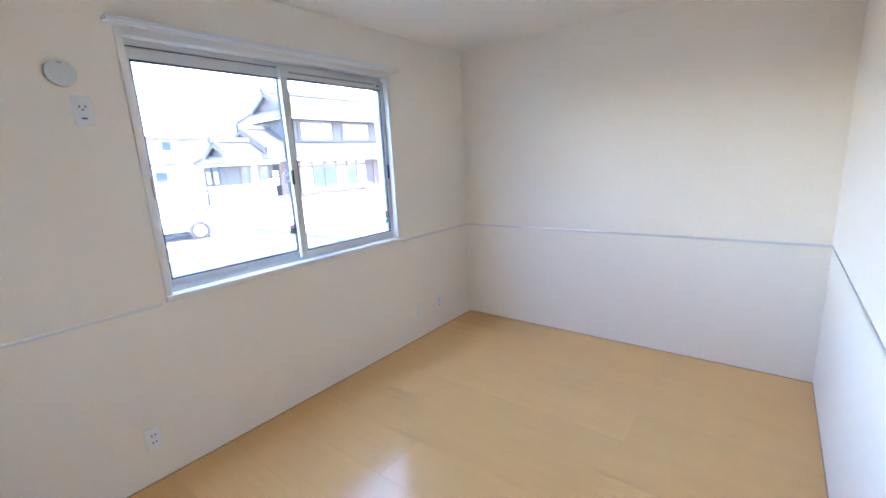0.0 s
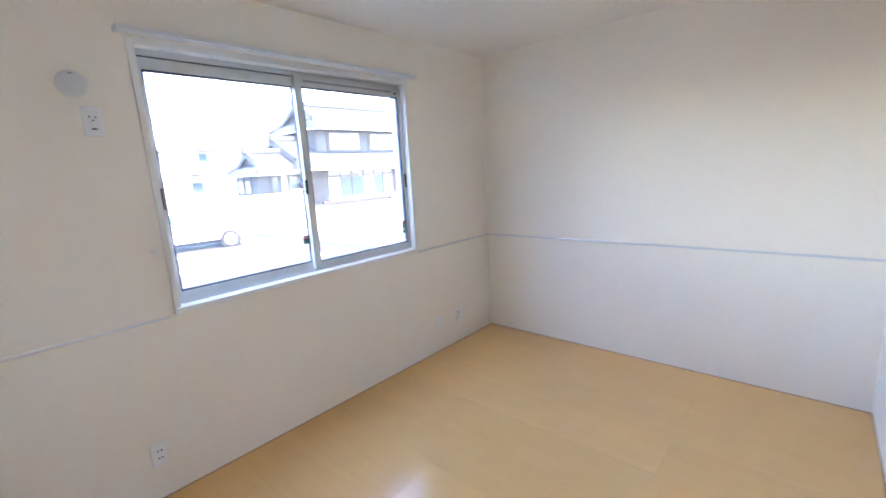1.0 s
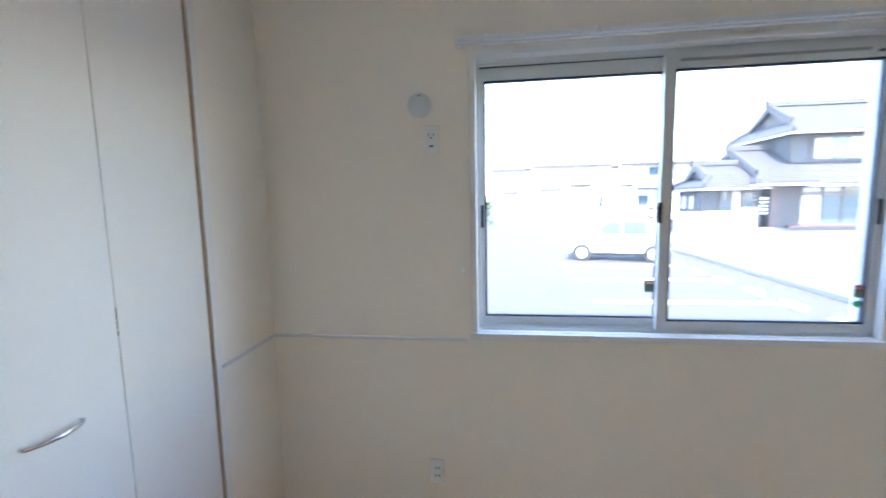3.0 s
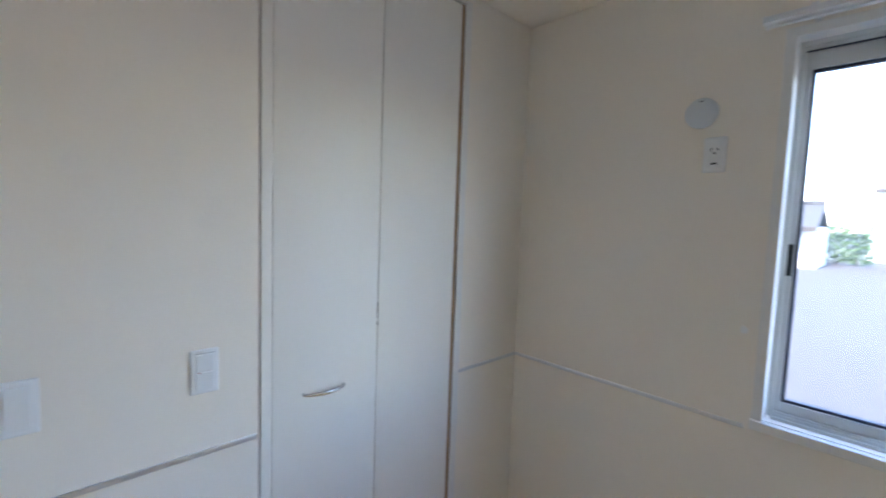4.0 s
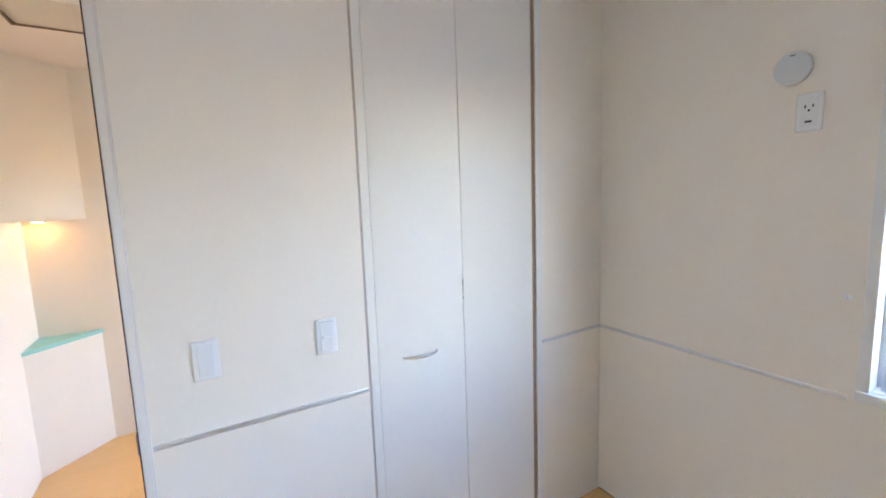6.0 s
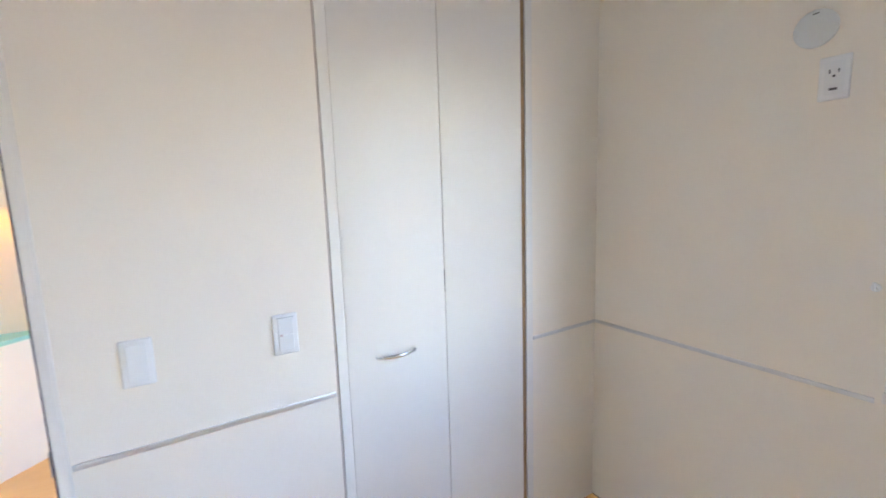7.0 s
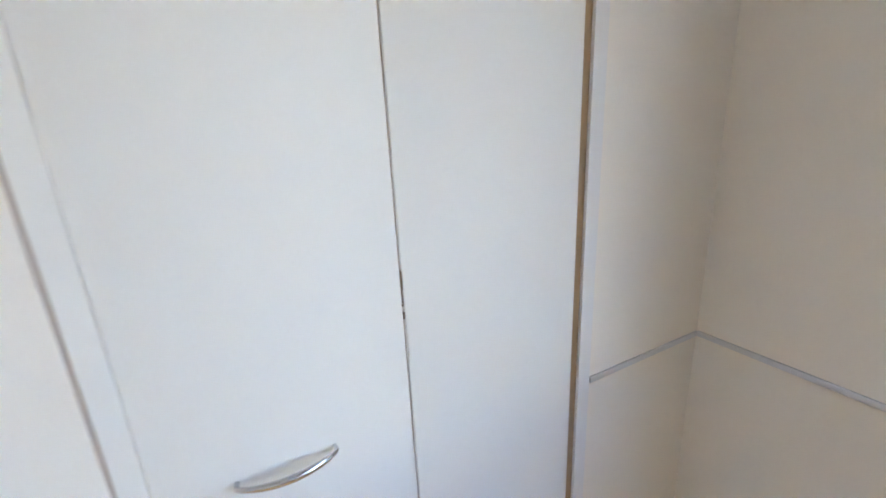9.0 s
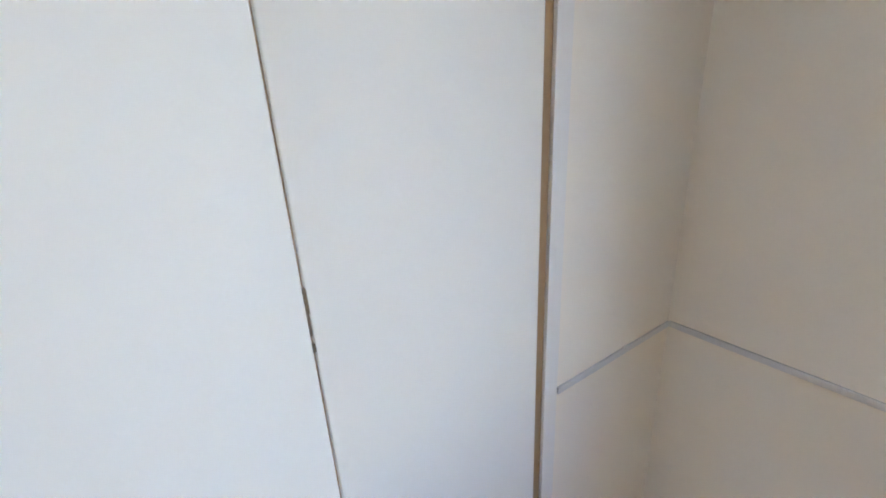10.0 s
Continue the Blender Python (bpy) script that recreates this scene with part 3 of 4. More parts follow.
for i in range(NG):
    for j in range(NG):
        cb.faces.new((grid[i][j], grid[i + 1][j], grid[i + 1][j + 1], grid[i][j + 1]))
cover = part("cover", cb, COVER, lamp, "beige bowed plastic cover", smooth=True)
sol = cover.modifiers.new("thickness", "SOLIDIFY")
sol.thickness, sol.offset = 0.006, -1
part("rim", boxes((-1.212, -2.312, 2.358, -0.668, -2.300, 2.415), (-1.212, -1.780, 2.358, -0.668, -1.768, 2.415), (-1.212, -2.300, 2.358, -1.200, -1.780, 2.415), (-0.680, -2.300, 2.358, -0.668, -1.780, 2.415), bevel=0.002), COVEREDGE, lamp, "brown edge band")
part("clip", boxes((-0.96, -2.322, 2.356, -0.92, -2.306, 2.380), bevel=0.003), COVEREDGE, lamp, "small catch")


# ---- outside: ground, kerb, lines ----
GZ = -0.80
gb = bmesh.new()
bmesh.ops.create_grid(gb, x_segments=60, y_segments=60, size=900)
for v in gb.verts:
    v.co.z = GZ
structure("ground", gb, ASPHALT, "pale sunlit asphalt of the parking lot reaching the far houses", "ground")
structure("foundation", boxes((HX - 0.1, -LY - 0.1, GZ, LX + 0.1, 0.135, -0.12)), CONCRETE, "plain concrete foundation under the room", "foundation")
structure("outer_wall", boxes((HX - 0.14, -LY - 0.26, GZ, LX + 0.26, -LY - 0.122, 3.0), (LX + 0.122, -LY - 0.12, GZ, LX + 0.26, 0.15, 3.0), (HX - 0.26, -LY - 0.26, GZ, HX - 0.122, 0.15, 3.0)),
          OUTWALL, "plain outer walls that close the building", "wall")
# assumed storey out of view, added to throw shade on the near lot
structure("added_storey", boxes((HX - 6.0, -LY - 4.0, 2.71, LX + 6.0, 0.15, 5.6)), OUTWALL, "unseen plain block over the rooms, added to shade the near ground", "wall")
# unseen blocks; the far-left wing is added to cut skylight on the end wall
structure("added_side_walls", boxes((LX + 0.27, -LY - 4.0, GZ, LX + 6.0, 0.15, 2.70), (HX - 6.0, -LY - 4.0, GZ, HX - 0.27, 0.15, 2.70), (HX - 13.0, -LY - 4.0, GZ, HX - 6.0, 9.0, 5.6)), OUTWALL, "unseen plain blocks on either side, with a wing added to screen the sky", "wall")
structure("kerb", boxes((8.36, 2.0, GZ, 8.56, 17.2, GZ + 0.14), bevel=0.01), CONCRETE, "grey concrete kerb along the parking lot", "kerb")
structure("low_wall", boxes((8.56, 2.0, GZ, 8.74, 17.2, GZ + 0.38), bevel=0.01), BLOCK, "low pale painted block wall behind the kerb", "wall")
structure("yard", boxes((8.74, 2.0, GZ, 60.0, 24.0, GZ + 0.22)), EARTH, "pale gravel yard in front of the house", "yard")
for y in (5.1, 7.68, 10.35, 12.95):
    structure("parking_line", boxes((3.2, y - 0.06, GZ, 6.95, y + 0.06, GZ + 0.006), (3.2, y + 0.14, GZ, 6.95, y + 0.26, GZ + 0.006)), LINE, "white painted double parking line", "parking line")
for i in range(7):
    tagged(part("wheel_stop", boxes((6.94, 5.72 + 1.37 * i, GZ, 7.12, 6.30 + 1.37 * i, GZ + 0.11), bevel=0.02, seg=2), LINE), "short white-painted concrete wheel stop on the asphalt", "wheel stop", "wheel stops")



# ---- outside: house fences and hedge ----
fence = thing("garden_wall", "white painted block garden wall with a flat coping", "garden wall")
part("wall", boxes((8.75, 17.6, GZ, 11.45, 17.78, 0.76)), BLOCK, fence)
part("coping", boxes((8.70, 17.55, 0.76, 11.50, 17.83, 0.84), bevel=0.01), BLOCK, fence)
part("gate_pillar", boxes((11.45, 17.45, GZ, 11.85, 17.90, 0.90), bevel=0.015), BLOCK, fence, "white gate pillar")
part("pillar_cap", boxes((11.41, 17.41, 0.90, 11.89, 17.94, 0.98), bevel=0.015), BLOCK, fence)


def far_window(parent, x0, z0, x1, z1, y, panes="cc", rail=False):
    """A sliding window on a wall that faces -y: frame, and a pane for each letter, c curtained, g bare glass."""
    w = part("window", boxes((x0 - 0.06, y - 0.05, z0 - 0.06, x1 + 0.06, y, z0), (x0 - 0.06, y - 0.05, z1, x1 + 0.06, y, z1 + 0.06), (x0 - 0.06, y - 0.05, z0, x0, y, z1), (x1, y - 0.05, z0, x1 + 0.06, y, z1)), WINFRAME, parent, "aluminium window frame")
    step = (x1 - x0) / len(panes)
    for i, k in enumerate(panes):
        part("pane", boxes((x0 + i * step + 0.03, y - 0.025, z0 + 0.02, x0 + (i + 1) * step - 0.03, y - 0.012, z1 - 0.02)), CURTAIN if k == "c" else FARPANE, w, "white curtained pane" if k == "c" else "bluish pane")
        if rail:
            zr = z0 + (z1 - z0) * 0.47
            part("middle_rail", boxes((x0 + i * step + 0.03, y - 0.040, zr - 0.03, x0 + (i + 1) * step - 0.03, y - 0.026, zr + 0.03)), WINFRAME, w)
    for i in range(1, len(panes)):
        part("mullion", boxes((x0 + i * step - 0.035, y - 0.045, z0, x0 + i * step + 0.035, y - 0.005, z1)), WINFRAME, w)
    return w


def slab_roof(bm, corners_low, corners_high, thick=0.14):
    """A sloping roof plane with thickness, from its eave and its upper edge."""
    (a, b), (c, d) = corners_low, corners_high
    return slab_poly(bm, [a, b, d, c], thick)


def slab_poly(bm, pts, thick=0.14):
    """A sloping roof plane of any outline, with thickness."""
    top, low = [bm.verts.new(p) for p in pts], [bm.verts.new((p[0], p[1], p[2] - thick)) for p in pts]
    bm.faces.new(top), bm.faces.new(low[::-1])
    for i in range(len(pts)):
        j = (i + 1) % len(pts)
        bm.faces.new((top[i], low[i], low[j], top[j]))
    return bm


def beam(bm, p, q, w=0.22, h=0.2):
    """A bar from p to q, standing on that line."""
    p, q = Vector(p), Vector(q)
    side = (q - p).cross(Vector((0, 0, 1))).normalized() * w / 2
    up = Vector((0, 0, h))
    a = [bm.verts.new(v) for v in (p - side, p + side, p + side * 0.6 + up, p - side * 0.6 + up)]
    b = [bm.verts.new(v) for v in (q - side, q + side, q + side * 0.6 + up, q - side * 0.6 + up)]
    bm.faces.new(a), bm.faces.new(b[::-1])
    for i in range(4):
        bm.faces.new((a[i], b[i], b[(i + 1) % 4], a[(i + 1) % 4]))
    return bm


def hip_gable_roof(parent, x0, x1, y0, y1, ze, zr, zg, inset, names, both=True):
    """A tiled hip-and-gable roof, its ridge along x: eaves at ze, the gable's foot at zg, the ridge at zr; its gable faces -x (and +x when both)."""
    ry, k = (y0 + y1) / 2, (zg - ze) / (zr - ze)
    g0, g1 = y0 + (ry - y0) * k, y1 - (ry - y0) * k
    gx, hx = x0 + inset, x1 - inset
    over = 0.34
    lean = [(x1, y0, ze), (hx, g0, zg), (hx + over, g0, zg), (hx + over, ry, zr)] if both else [(x1, y0, ze), (x1, ry, zr)]
    front = [(x0, y0, ze)] + lean + [(gx - over, ry, zr), (gx - over, g0, zg), (gx, g0, zg)]
    rb = bmesh.new()
    slab_poly(rb, front)
    slab_poly(rb, [(x, y0 + y1 - y, z) for x, y, z in front[::-1]])
    slab_poly(rb, [(x0, y1, ze), (x0, y0, ze), (gx, g0, zg), (gx, g1, zg)])
    if both:
        slab_poly(rb, [(x1, y0, ze), (x1, y1, ze), (hx, g1, zg), (hx, g0, zg)])
    roof = part(names, rb, TILE, parent, "grey tiled hip-and-gable roof")
    gb = bmesh.new()
    tri_a = [gb.verts.new(p) for p in ((gx - 0.02, g0 + 0.12, zg - 0.02), (gx - 0.02, g1 - 0.12, zg - 0.02), (gx - 0.02, ry, zr - 0.2))]
    tri_b = [gb.verts.new((v.co.x + 0.16, v.co.y, v.co.z)) for v in tri_a]
    gb.faces.new(tri_a), gb.faces.new(tri_b[::-1])
    for i in range(3):
        gb.faces.new((tri_a[i], tri_b[i], tri_b[(i + 1) % 3], tri_a[(i + 1) % 3]))
    part("gable_end", gb, TIMBER, roof, "dark lattice gable end")
    for sy, g in ((1, g0), (-1, g1)):
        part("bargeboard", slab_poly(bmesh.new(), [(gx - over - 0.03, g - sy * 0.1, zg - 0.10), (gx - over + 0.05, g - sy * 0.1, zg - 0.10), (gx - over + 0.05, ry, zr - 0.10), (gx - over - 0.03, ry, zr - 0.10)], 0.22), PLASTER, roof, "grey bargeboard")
        part("verge", beam(bmesh.new(), (gx - over + 0.12, g - sy * 0.05, zg), (gx - over + 0.12, ry, zr), 0.30, 0.16), TILE2, roof, "pale verge tiles")
        part("hip_ridge", beam(bmesh.new(), (x0, y0 if sy > 0 else y1, ze), (gx, g, zg), 0.26, 0.2), TILE2, roof, "thick hip ridge tiles")
        if both:
            part("hip_ridge", beam(bmesh.new(), (x1, y0 if sy > 0 else y1, ze), (hx, g, zg), 0.26, 0.2), TILE2, roof, "thick hip ridge tiles")
    part("ridge", beam(bmesh.new(), (gx - over - 0.1, ry, zr - 0.02), (hx + over + 0.1 if both else x1, ry, zr - 0.02), 0.36, 0.34), TILE2, roof, "thick tiled ridge")
    part("ridge_end", boxes((gx - over - 0.2, ry - 0.22, zr - 0.1, gx - over - 0.08, ry + 0.22, zr + 0.42), bevel=0.05, seg=2), TILE, roof, "ridge-end tile")
    part("gutter", boxes((x0, y0 - 0.12, ze - 0.24, x1, y0, ze - 0.13), (x0 - 0.12, y0, ze - 0.24, x0, y1, ze - 0.13)), GREYLINE, roof, "grey gutter")
    part("soffit", boxes((x0 + 0.12, y0 + 0.12, ze - 0.13, x1 - 0.12, y1 - 0.12, ze - 0.09)), TIMBER, roof, "dark boarded soffit")
    return roof


# ---- outside: the two-storey tiled house ----
house = thing("tiled_house", "two-storey timber house with grey tiled hipped gables", "house")
HFX, HFY = 17.5, 26.3     # front corner
part("lower_wall", boxes((HFX, HFY, GZ, 28.4, 33.0, 2.1)), TIMBER, house, "dark cedar board wall")
part("upper_wall", boxes((18.85, 26.9, 2.1, 28.2, 31.9, 5.2)), PLASTER, house, "grey plaster upper wall")
part("footing", boxes((HFX - 0.1, HFY - 0.12, GZ, 28.5, HFY, GZ + 0.25)), CONCRETE, house, "grey footing")
part("corner_post", boxes((HFX - 0.03, HFY - 0.06, GZ + 0.15, HFX + 0.40, HFY + 0.1, 2.0)), POST, house, "red-brown corner post")
for x, w in ((18.88, 0.2), (19.86, 0.16), (23.16, 0.16), (23.98, 0.16), (27.14, 0.16), (28.0, 0.2)):
    part("upper_post", boxes((x - w / 2, 26.83, 3.2, x + w / 2, 26.9, 5.15)), TIMBER, house, "dark timber post")
part("window_beam", boxes((18.85, 26.84, 3.42, 28.2, 26.9, 3.54), (18.85, 26.84, 4.98, 28.2, 26.9, 5.10)), TIMBER, house, "dark timber rails")
far_window(house, 20.1, 3.64, 22.95, 4.86, 26.899, "cgc")
far_window(house, 24.2, 3.64, 26.92, 4.86, 26.899, "cggc")
skirt = bmesh.new()
slab_poly(skirt, [(18.7, 25.2, 2.12), (29.3, 25.2, 2.12), (28.6, 26.95, 3.42), (18.85, 26.95, 3.42), (18.7, 26.9, 3.42)])
part("skirt_roof", skirt, TILE2, house, "silver-grey tiled lower roof")
part("eave_gutter", boxes((18.7, 25.06, 1.92, 29.3, 25.18, 2.03)), GREYLINE, house, "grey gutter")
part("flashing", boxes((18.86, 26.80, 3.40, 28.2, 26.93, 3.47)), TILE, house, "dark flashing strip")
hip_gable_roof(house, 18.2, 29.1, 25.8, 33.0, 5.28, 7.28, 6.08, 0.95, "main_roof")
hip_gable_roof(house, 15.85, 18.95, 24.6, 33.2, 2.25, 4.46, 2.90, 0.75, "side_roof", both=False)
for i, (x0, x1, k) in enumerate(((19.2, 20.26, "c"), (20.34, 21.36, "g"), (21.44, 22.52, "g"), (22.66, 23.62, "c"), (23.74, 24.72, "g"), (24.80, 25.76, "c"))):
    far_window(house, x0, -0.30, x1, 1.42, HFY - 0.001, k, rail=k == "g")
    far_window(house, x0 + 0.05, 1.62, x1 - 0.05, 1.90, HFY - 0.001, "g" if i in (2, 4) else "c")
part("lintel", boxes((18.4, HFY - 0.08, 1.50, 26.2, HFY - 0.002, 1.56)), POST, house, "brown lintel board")
part("sill_board", boxes((18.4, HFY - 0.34, -0.52, 26.0, HFY - 0.002, -0.38)), POST, house, "brown veranda sill board")
part("porch_screen", boxes((26.3, HFY - 0.5, GZ + 0.2, 26.42, HFY - 0.38, 2.0), (27.0, HFY - 0.5, GZ + 0.2, 27.12, HFY - 0.38, 2.0)), POST, house, "brown porch posts")
part("planter", boxes((25.1, 25.5, GZ + 0.2, 25.9, 25.9, -0.25), bevel=0.04), BLOCK, house, "pale planter box by the wall")

# single-storey wing
wing = thing("tiled_house_wing", "single-storey entrance wing with a small tiled gable beside the timber house", "house")
part("wall", boxes((13.6, 26.2, GZ, 16.9, 29.5, 2.0)), PLASTER, wing, "dark grey plaster wall")
hip_gable_roof(wing, 13.2, 16.9, 25.3, 30.1, 2.08, 3.46, 2.68, 0.80, "wing_roof", both=False)
for x in (13.62, 14.55, 15.15, 15.85, 16.62):
    part("wall_post", boxes((x - 0.07, 26.13, GZ, x + 0.07, 26.2, 1.98)), TIMBER, wing, "dark timber post")
for y in (27.2, 28.3, 29.4):
    part("wall_post", boxes((13.53, y - 0.07, GZ, 13.6, y + 0.07, 1.98)), TIMBER, wing, "dark timber post")
far_window(wing, 14.70, 0.4, 15.05, 1.70, 26.199, "g")
far_window(wing, 15.26, 0.2, 15.74, 1.75, 26.199, "c")
far_window(wing, 15.98, 0.5, 16.5, 1.65, 26.199, "g")
for y in (27.45, 28.6):
    part("side_pane", boxes((13.57, y, 0.7, 13.598, y + 0.55, 1.5)), CURTAIN, wing, "pale curtained side pane")
part("porch_step", boxes((16.0, 25.2, GZ, 17.3, 25.9, GZ + 0.35), bevel=0.02), CONCRETE, wing)
louvre = bmesh.new()
for i in range(5):
    box(louvre, 16.66, 25.85, 0.35 + 0.22 * i, 17.12, 25.93, 0.47 + 0.22 * i)
part("louvre_screen", louvre, BLOCK, wing, "white louvred screen beside the entrance")


# ---- outside: the pale houses across the lot ----
def plain_house(x0, x1, y, depth, zt, ridge, label, windows=(), awnings=(), tiled=False):
    """A pale two-storey block: siding, low roof, dark eave, windows (x, z, width, height, panes) and awnings (x, z, length)."""
    h = thing("far_house", label, "house", "far houses")
    part("wall", boxes((x0, y, GZ, x1, y + depth, zt)), SIDING, h, "pale siding")
    rb = bmesh.new()
    slab_roof(rb, ((x0, y - 0.6, zt), (x1, y - 0.6, zt)), ((x0, y + depth / 2, ridge), (x1, y + depth / 2, ridge)), 0.2)
    slab_roof(rb, ((x1, y + depth + 0.6, zt), (x0, y + depth + 0.6, zt)), ((x1, y + depth / 2, ridge), (x0, y + depth / 2, ridge)), 0.2)
    part("roof", rb, TILE2 if tiled else SIDING, h, "grey tiled roof" if tiled else "pale metal roof")
    if tiled:
        part("ridge", beam(bmesh.new(), (x0, y + depth / 2, ridge - 0.05), (x1, y + depth / 2, ridge - 0.05), 0.34, 0.30), TILE, h, "thick tiled ridge")
    part("eave", boxes((x0, y - 0.72, zt - 0.30, x1, y - 0.6, zt - 0.02)), TIMBER, h, "dark eave band")
    for x, z, w, hh, panes in windows:
        far_window(h, x, z, x + w, z + hh, y - 0.001, panes)
    for x, z, l in awnings:
        part("awning", boxes((x, y - 0.9, z, x + l, y, z + 0.15)), TIMBER, h, "thin dark awning")
    return h


plain_house(4.55, 12.75, 45.0, 8.0, 5.12, 5.7, "long pale two-storey apartment house with a thin dark eave",
            ((5.8, 3.2, 1.5, 0.9, "cc"), (10.0, 3.2, 1.5, 0.9, "cc"), (5.8, 0.4, 1.6, 1.2, "cc"), (11.2, 0.6, 0.9, 1.0, "cg")), ((5.5, 2.45, 2.35), (8.5, 2.85, 2.3)))
plain_house(13.6, 23.5, 45.02, 8.0, 5.12, 5.7, "pale two-storey apartment house with a small dark upper window",
            ((16.6, 3.8, 0.8, 0.8, "g"), (18.3, 3.9, 0.5, 0.7, "c"), (14.6, 0.7, 2.0, 1.0, "cg"), (19.5, 0.6, 1.4, 1.1, "cc")), ((15.4, 2.42, 2.6), (13.7, 2.75, 1.4)))
plain_house(12.77, 13.58, 45.6, 6.8, 4.9, 5.3, "narrow pale stair tower between the apartment houses")
plain_house(0.1, 4.5, 45.4, 8.0, 4.90, 5.5, "pale two-storey house beside the apartment house", ((1.2, 3.2, 0.9, 0.8, "c"), (2.9, 0.4, 1.2, 1.1, "cc")), ((1.3, 2.25, 2.0),))
plain_house(-9.5, -1.7, 31.5, 6.0, 1.75, 3.2, "low pale house with a grey tiled roof beside the lot", ((-4.4, -0.4, 1.2, 1.3, "cg"), (-7.5, -0.4, 1.4, 1.3, "cc")), (), tiled=True)
plain_house(-26.0, -8.1, 46.0, 8.0, 5.0, 6.0, "pale terrace of houses at the far side of the lot", ((-12.0, 3.2, 1.4, 0.9, "cc"), (-18.0, 3.2, 1.4, 0.9, "cc")), ((-12.5, 2.4, 2.4),))

# clipped hedge at the far edge of the lot
hedge_rng = random.Random(4)
hv, hf = [], []
for i in range(900):
    c = Vector((hedge_rng.uniform(-2.0, 0.6), hedge_rng.uniform(37.5, 38.6), GZ + 0.1 + 2.6 * hedge_rng.random() ** 0.8))
    a = Vector((hedge_rng.uniform(-1, 1), hedge_rng.uniform(-1, 1), hedge_rng.uniform(-1, 1))).normalized()
    b = a.orthogonal().normalized()
    s = hedge_rng.uniform(0.10, 0.2)
    k = len(hv)
    hv += [c + a * s, c + b * s * 0.5, c - a * s, c - b * s * 0.5]
    hf.append((k, k + 1, k + 2, k + 3))
hm = bpy.data.meshes.new("foliage")
hm.from_pydata([tuple(v) for v in hv], [], hf)
hm.materials.append(LEAF)
hedge = thing("hedge_bush", "loose green bush at the far edge of the parking lot", "bush")
fo = new("foliage", hm)
fo.parent = hedge
part("stem", cyl(cyl(bmesh.new(), (-1.2, 38.0, GZ + 0.5), 0.06, 1.0, "Z", 10), (-0.2, 38.1, GZ + 0.5), 0.05, 1.0, "Z", 10), POST, hedge)


# ---- outside: the parked car ----
def car(at, turn):
    """A small white five-door car; its length along x, nose to -x, wheels on z = 0."""
    c = thing("parked_car", "small white hatchback parked on the asphalt", "car")
    W = 0.74
    side = [(-1.70, 0.30), (-1.72, 0.62), (-1.60, 0.84), (-0.95, 0.98), (-0.45, 1.46), (0.10, 1.56), (1.10, 1.53), (1.52, 1.30), (1.68, 0.95), (1.70, 0.32)]
    bb = bmesh.new()
    rows = []
    for y, inset in ((-W, 0.0), (-W + 0.06, 0.02), (W - 0.06, 0.02), (W, 0.0)):
        rows.append([bb.verts.new((x * (1.0 if abs(y) < W else 0.975), y * (1.0 if z < 1.0 else 1 - 0.16 * (z - 1.0) / 0.56), 0.02 * (z > 1.5) * (abs(y) < W) + z)) for x, z in side])
    n = len(side)
    for r, q in zip(rows, rows[1:]):
        for i in range(n):
            bb.faces.new((r[i], r[(i + 1) % n], q[(i + 1) % n], q[i]))
    bb.faces.new(rows[0]), bb.faces.new(rows[-1][::-1])
    bmesh.ops.recalc_face_normals(bb, faces=bb.faces[:])
    bmesh.ops.bevel(bb, geom=bb.edges[:], offset=0.03, segments=2, affect="EDGES")
    body = part("body", bb, PAINT, c, "white painted body", smooth=True)
    for sgn in (-1, 1):
        def pane(pts, name):
            pb = bmesh.new()
            f = lambda x, z, o: (x, sgn * (W * (1 - 0.16 * max(0, z - 1.0) / 0.56) + o), z)
            p = [pb.verts.new(f(x, z, 0.012)) for x, z in pts]
            q = [pb.verts.new(f(x, z, -0.02)) for x, z in pts]
            pb.faces.new(p), pb.faces.new(q[::-1])
            for i in range(len(pts)):
                pb.faces.new((p[i], q[i], q[(i + 1) % len(pts)], p[(i + 1) % len(pts)]))
            part(name, pb, CARGLASS, c, "green-tinted side glass")
        pane([(-0.78, 1.02), (-0.40, 1.40), (0.12, 1.46), (0.12, 1.02)], "side_window")
        pane([(0.20, 1.02), (0.20, 1.46), (0.92, 1.44), (1.02, 1.02)], "side_window")
        part("mirror", boxes((-0.72, sgn * 0.76, 0.98, -0.58, sgn * 0.90, 1.12), bevel=0.03, seg=2), PAINT, c, "white door mirror")
        part("door_handle", boxes((-0.06, sgn * 0.735, 0.88, 0.10, sgn * 0.762, 0.91), bevel=0.006), PAINT, c)
        part("headlight", boxes((-1.70, sgn * 0.48, 0.66, -1.52, sgn * 0.70, 0.80), bevel=0.03, seg=2), CHROME, c, "clear headlight")
        part("tail_light", boxes((1.60, sgn * 0.58, 0.84, 1.72, sgn * 0.70, 1.10), bevel=0.02), LIGHTRED, c, "red tail light")
        for x in (-1.22, 1.22):
            arch = cyl(bmesh.new(), (x, sgn * 0.70, 0.29), 0.345, 0.10, "Y", 32)
            part("wheel_arch", arch, BLACK, c, "dark wheel arch", smooth=True)
            tb = cyl(bmesh.new(), (x, sgn * 0.68, 0.29), 0.29, 0.17, "Y", 36)
            bmesh.ops.bevel(tb, geom=[e for e in tb.edges if abs(e.verts[0].co.y - e.verts[1].co.y) < 1e-4], offset=0.02, segments=2, affect="EDGES")
            tyre = part("wheel", tb, TYRE, c, "black tyre", smooth=True)
            part("rim", cyl(bmesh.new(), (x, sgn * 0.715, 0.29), 0.205, 0.13, "Y", 32, 0.200), RIM, tyre, "silver wheel cover", smooth=True)
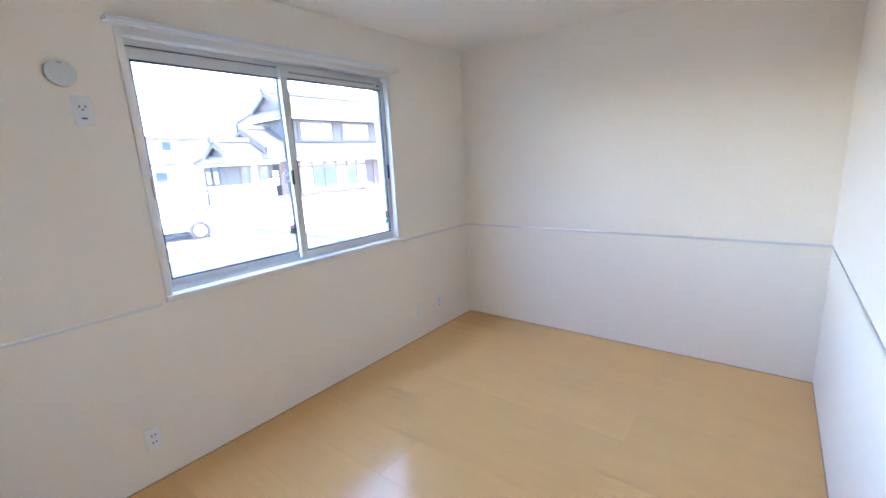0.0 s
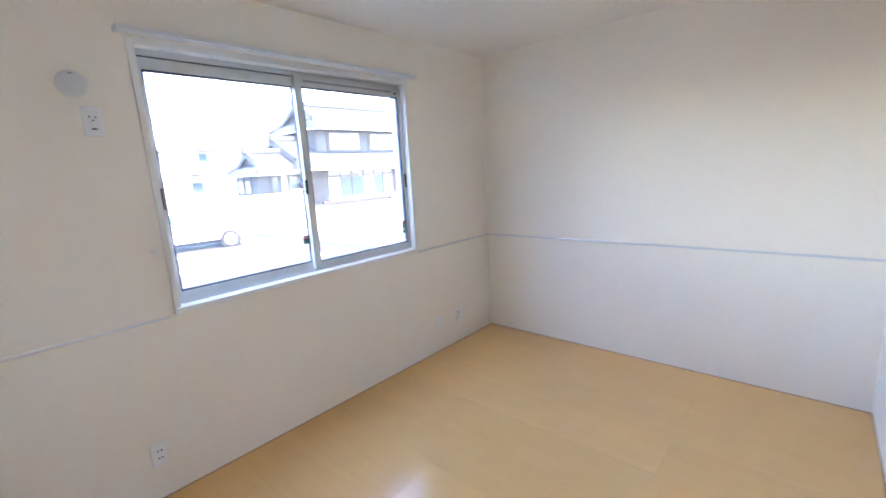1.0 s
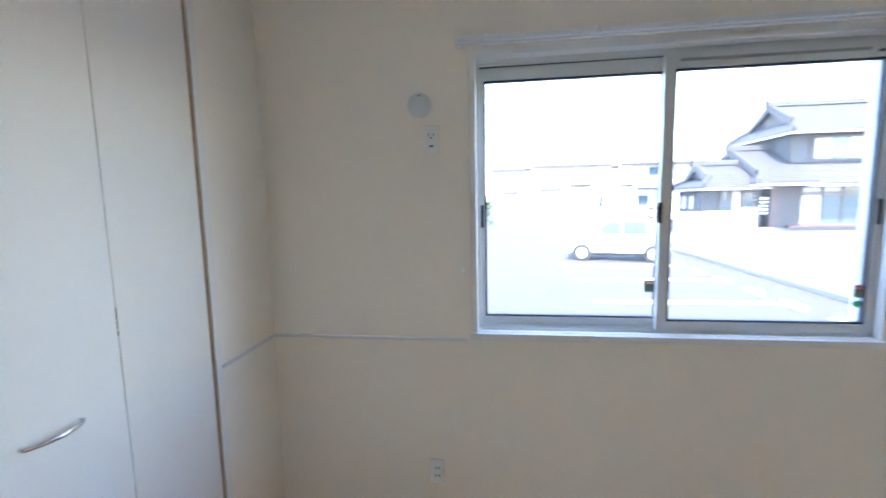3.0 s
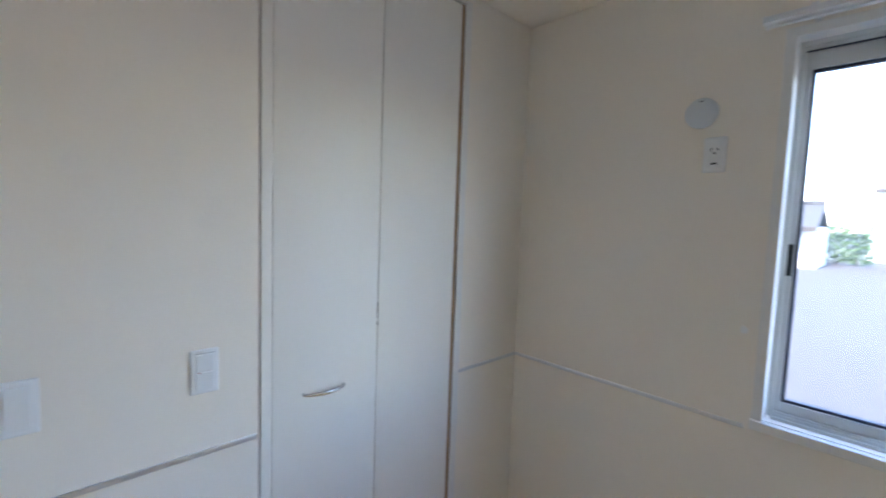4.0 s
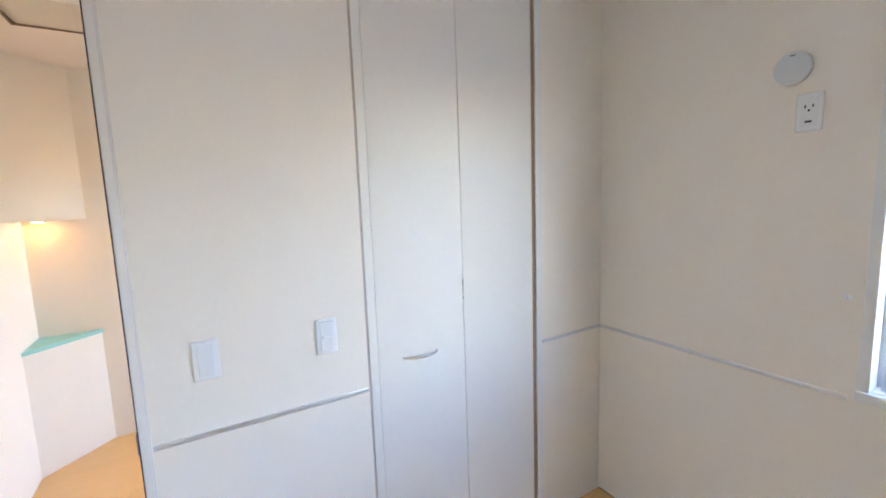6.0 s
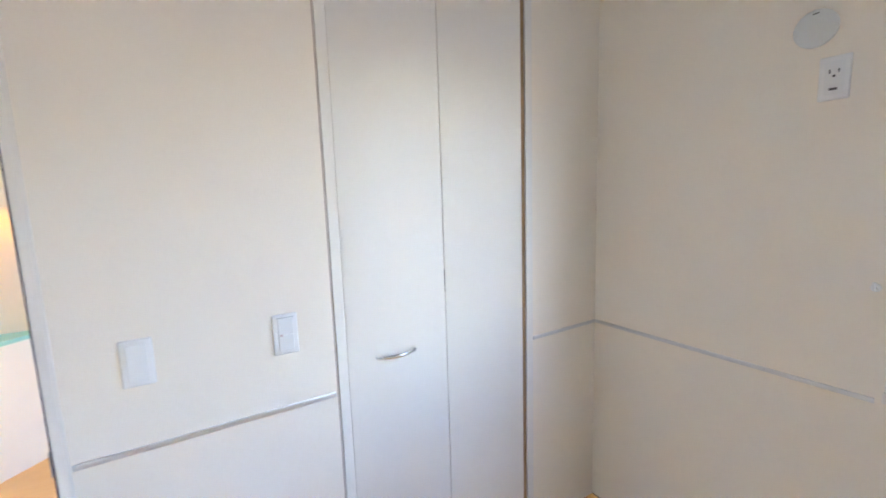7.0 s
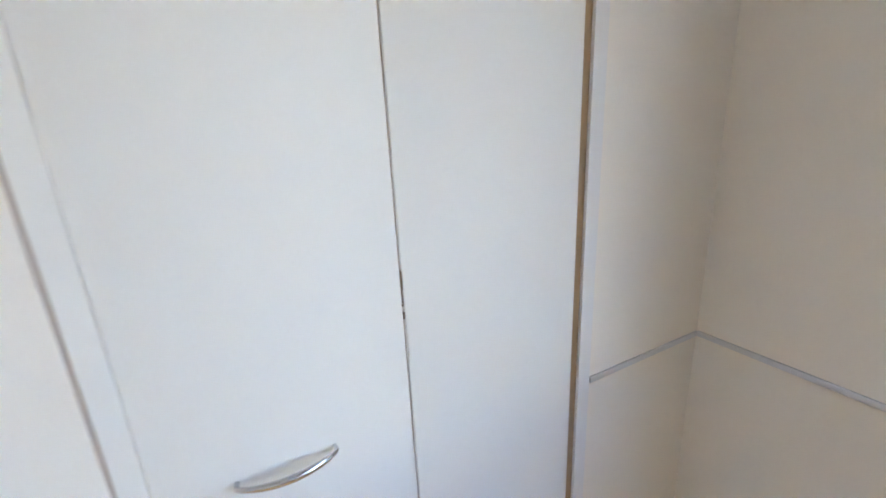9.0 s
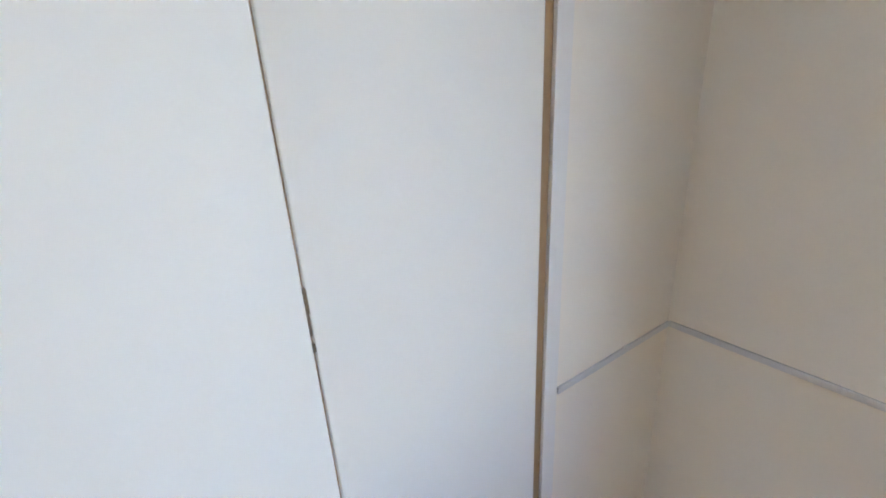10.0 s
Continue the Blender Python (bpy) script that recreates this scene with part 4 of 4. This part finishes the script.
    part("windscreen", slab_roof(bmesh.new(), ((-0.985, -0.62, 1.00), (-0.985, 0.62, 1.00)), ((-0.50, -0.56, 1.44), (-0.50, 0.56, 1.44)), 0.02), CARGLASS, c, "green-tinted windscreen")
    part("bumper", boxes((-1.76, -0.70, 0.26, -1.64, 0.70, 0.52), bevel=0.04, seg=2), PAINT, c, "white front bumper")
    part("bumper", boxes((1.62, -0.70, 0.28, 1.75, 0.70, 0.54), bevel=0.04, seg=2), PAINT, c, "white rear bumper")
    part("underside", boxes((-1.55, -0.60, 0.18, 1.55, 0.60, 0.34)), BLACK, c, "dark underside")
    c.matrix_basis = Matrix.Translation(at) @ pose(0, 0, 0, 0, 0, turn)
    return c


car((5.50, 14.72, GZ), -13)


# ---- floor boards, each laid as a piece ----
BW, GAPW = 0.303, 0.0004
meshes = {}


def board(x0, x1, y0, y1):
    """One board with eased edges."""
    w, l = round(x1 - x0, 4), round(y1 - y0, 4)
    if (w, l) not in meshes:
        bm = boxes((0, 0, -0.012, w, l, 0.0))
        top = [e for e in bm.edges if all(v.co.z > -0.001 for v in e.verts)]
        bmesh.ops.bevel(bm, geom=top, offset=0.0004, segments=1, affect="EDGES")
        meshes[(w, l)] = mesh_of("floor_board", bm, BOARD)
    ob = new("floor_board", meshes[(w, l)])
    ob.parent = floor
    ob.location = (x0, y0, 0)


edges = [0.0] + [0.228 + BW * i for i in range(12)]
edges = [e for e in edges if e < LX - 0.02] + [LX]
for i, (a, b) in enumerate(zip(edges, edges[1:])):
    j = round((a - 1.440) / BW) if i else -5
    cuts = [-LY, -0.901 if j % 2 == 0 else -1.806, 0.0]
    for c0, c1 in zip(cuts, cuts[1:]):
        board(a + GAPW / 2, b - GAPW / 2, c0 + GAPW / 2, c1 - GAPW / 2)
hall_edges = [HX] + [HX + 0.13 + BW * i for i in range(7)] + [-0.12, 0.0]
for i, (a, b) in enumerate(zip(hall_edges, hall_edges[1:])):
    cuts = [-LY, -2.15 if i % 2 else -1.66, -0.5, HY1]
    if b > -0.05:
        cuts = [DY0, DY1]
    for c0, c1 in zip(cuts, cuts[1:]):
        board(a + GAPW / 2, b - GAPW / 2, c0 + GAPW / 2, c1 - GAPW / 2)
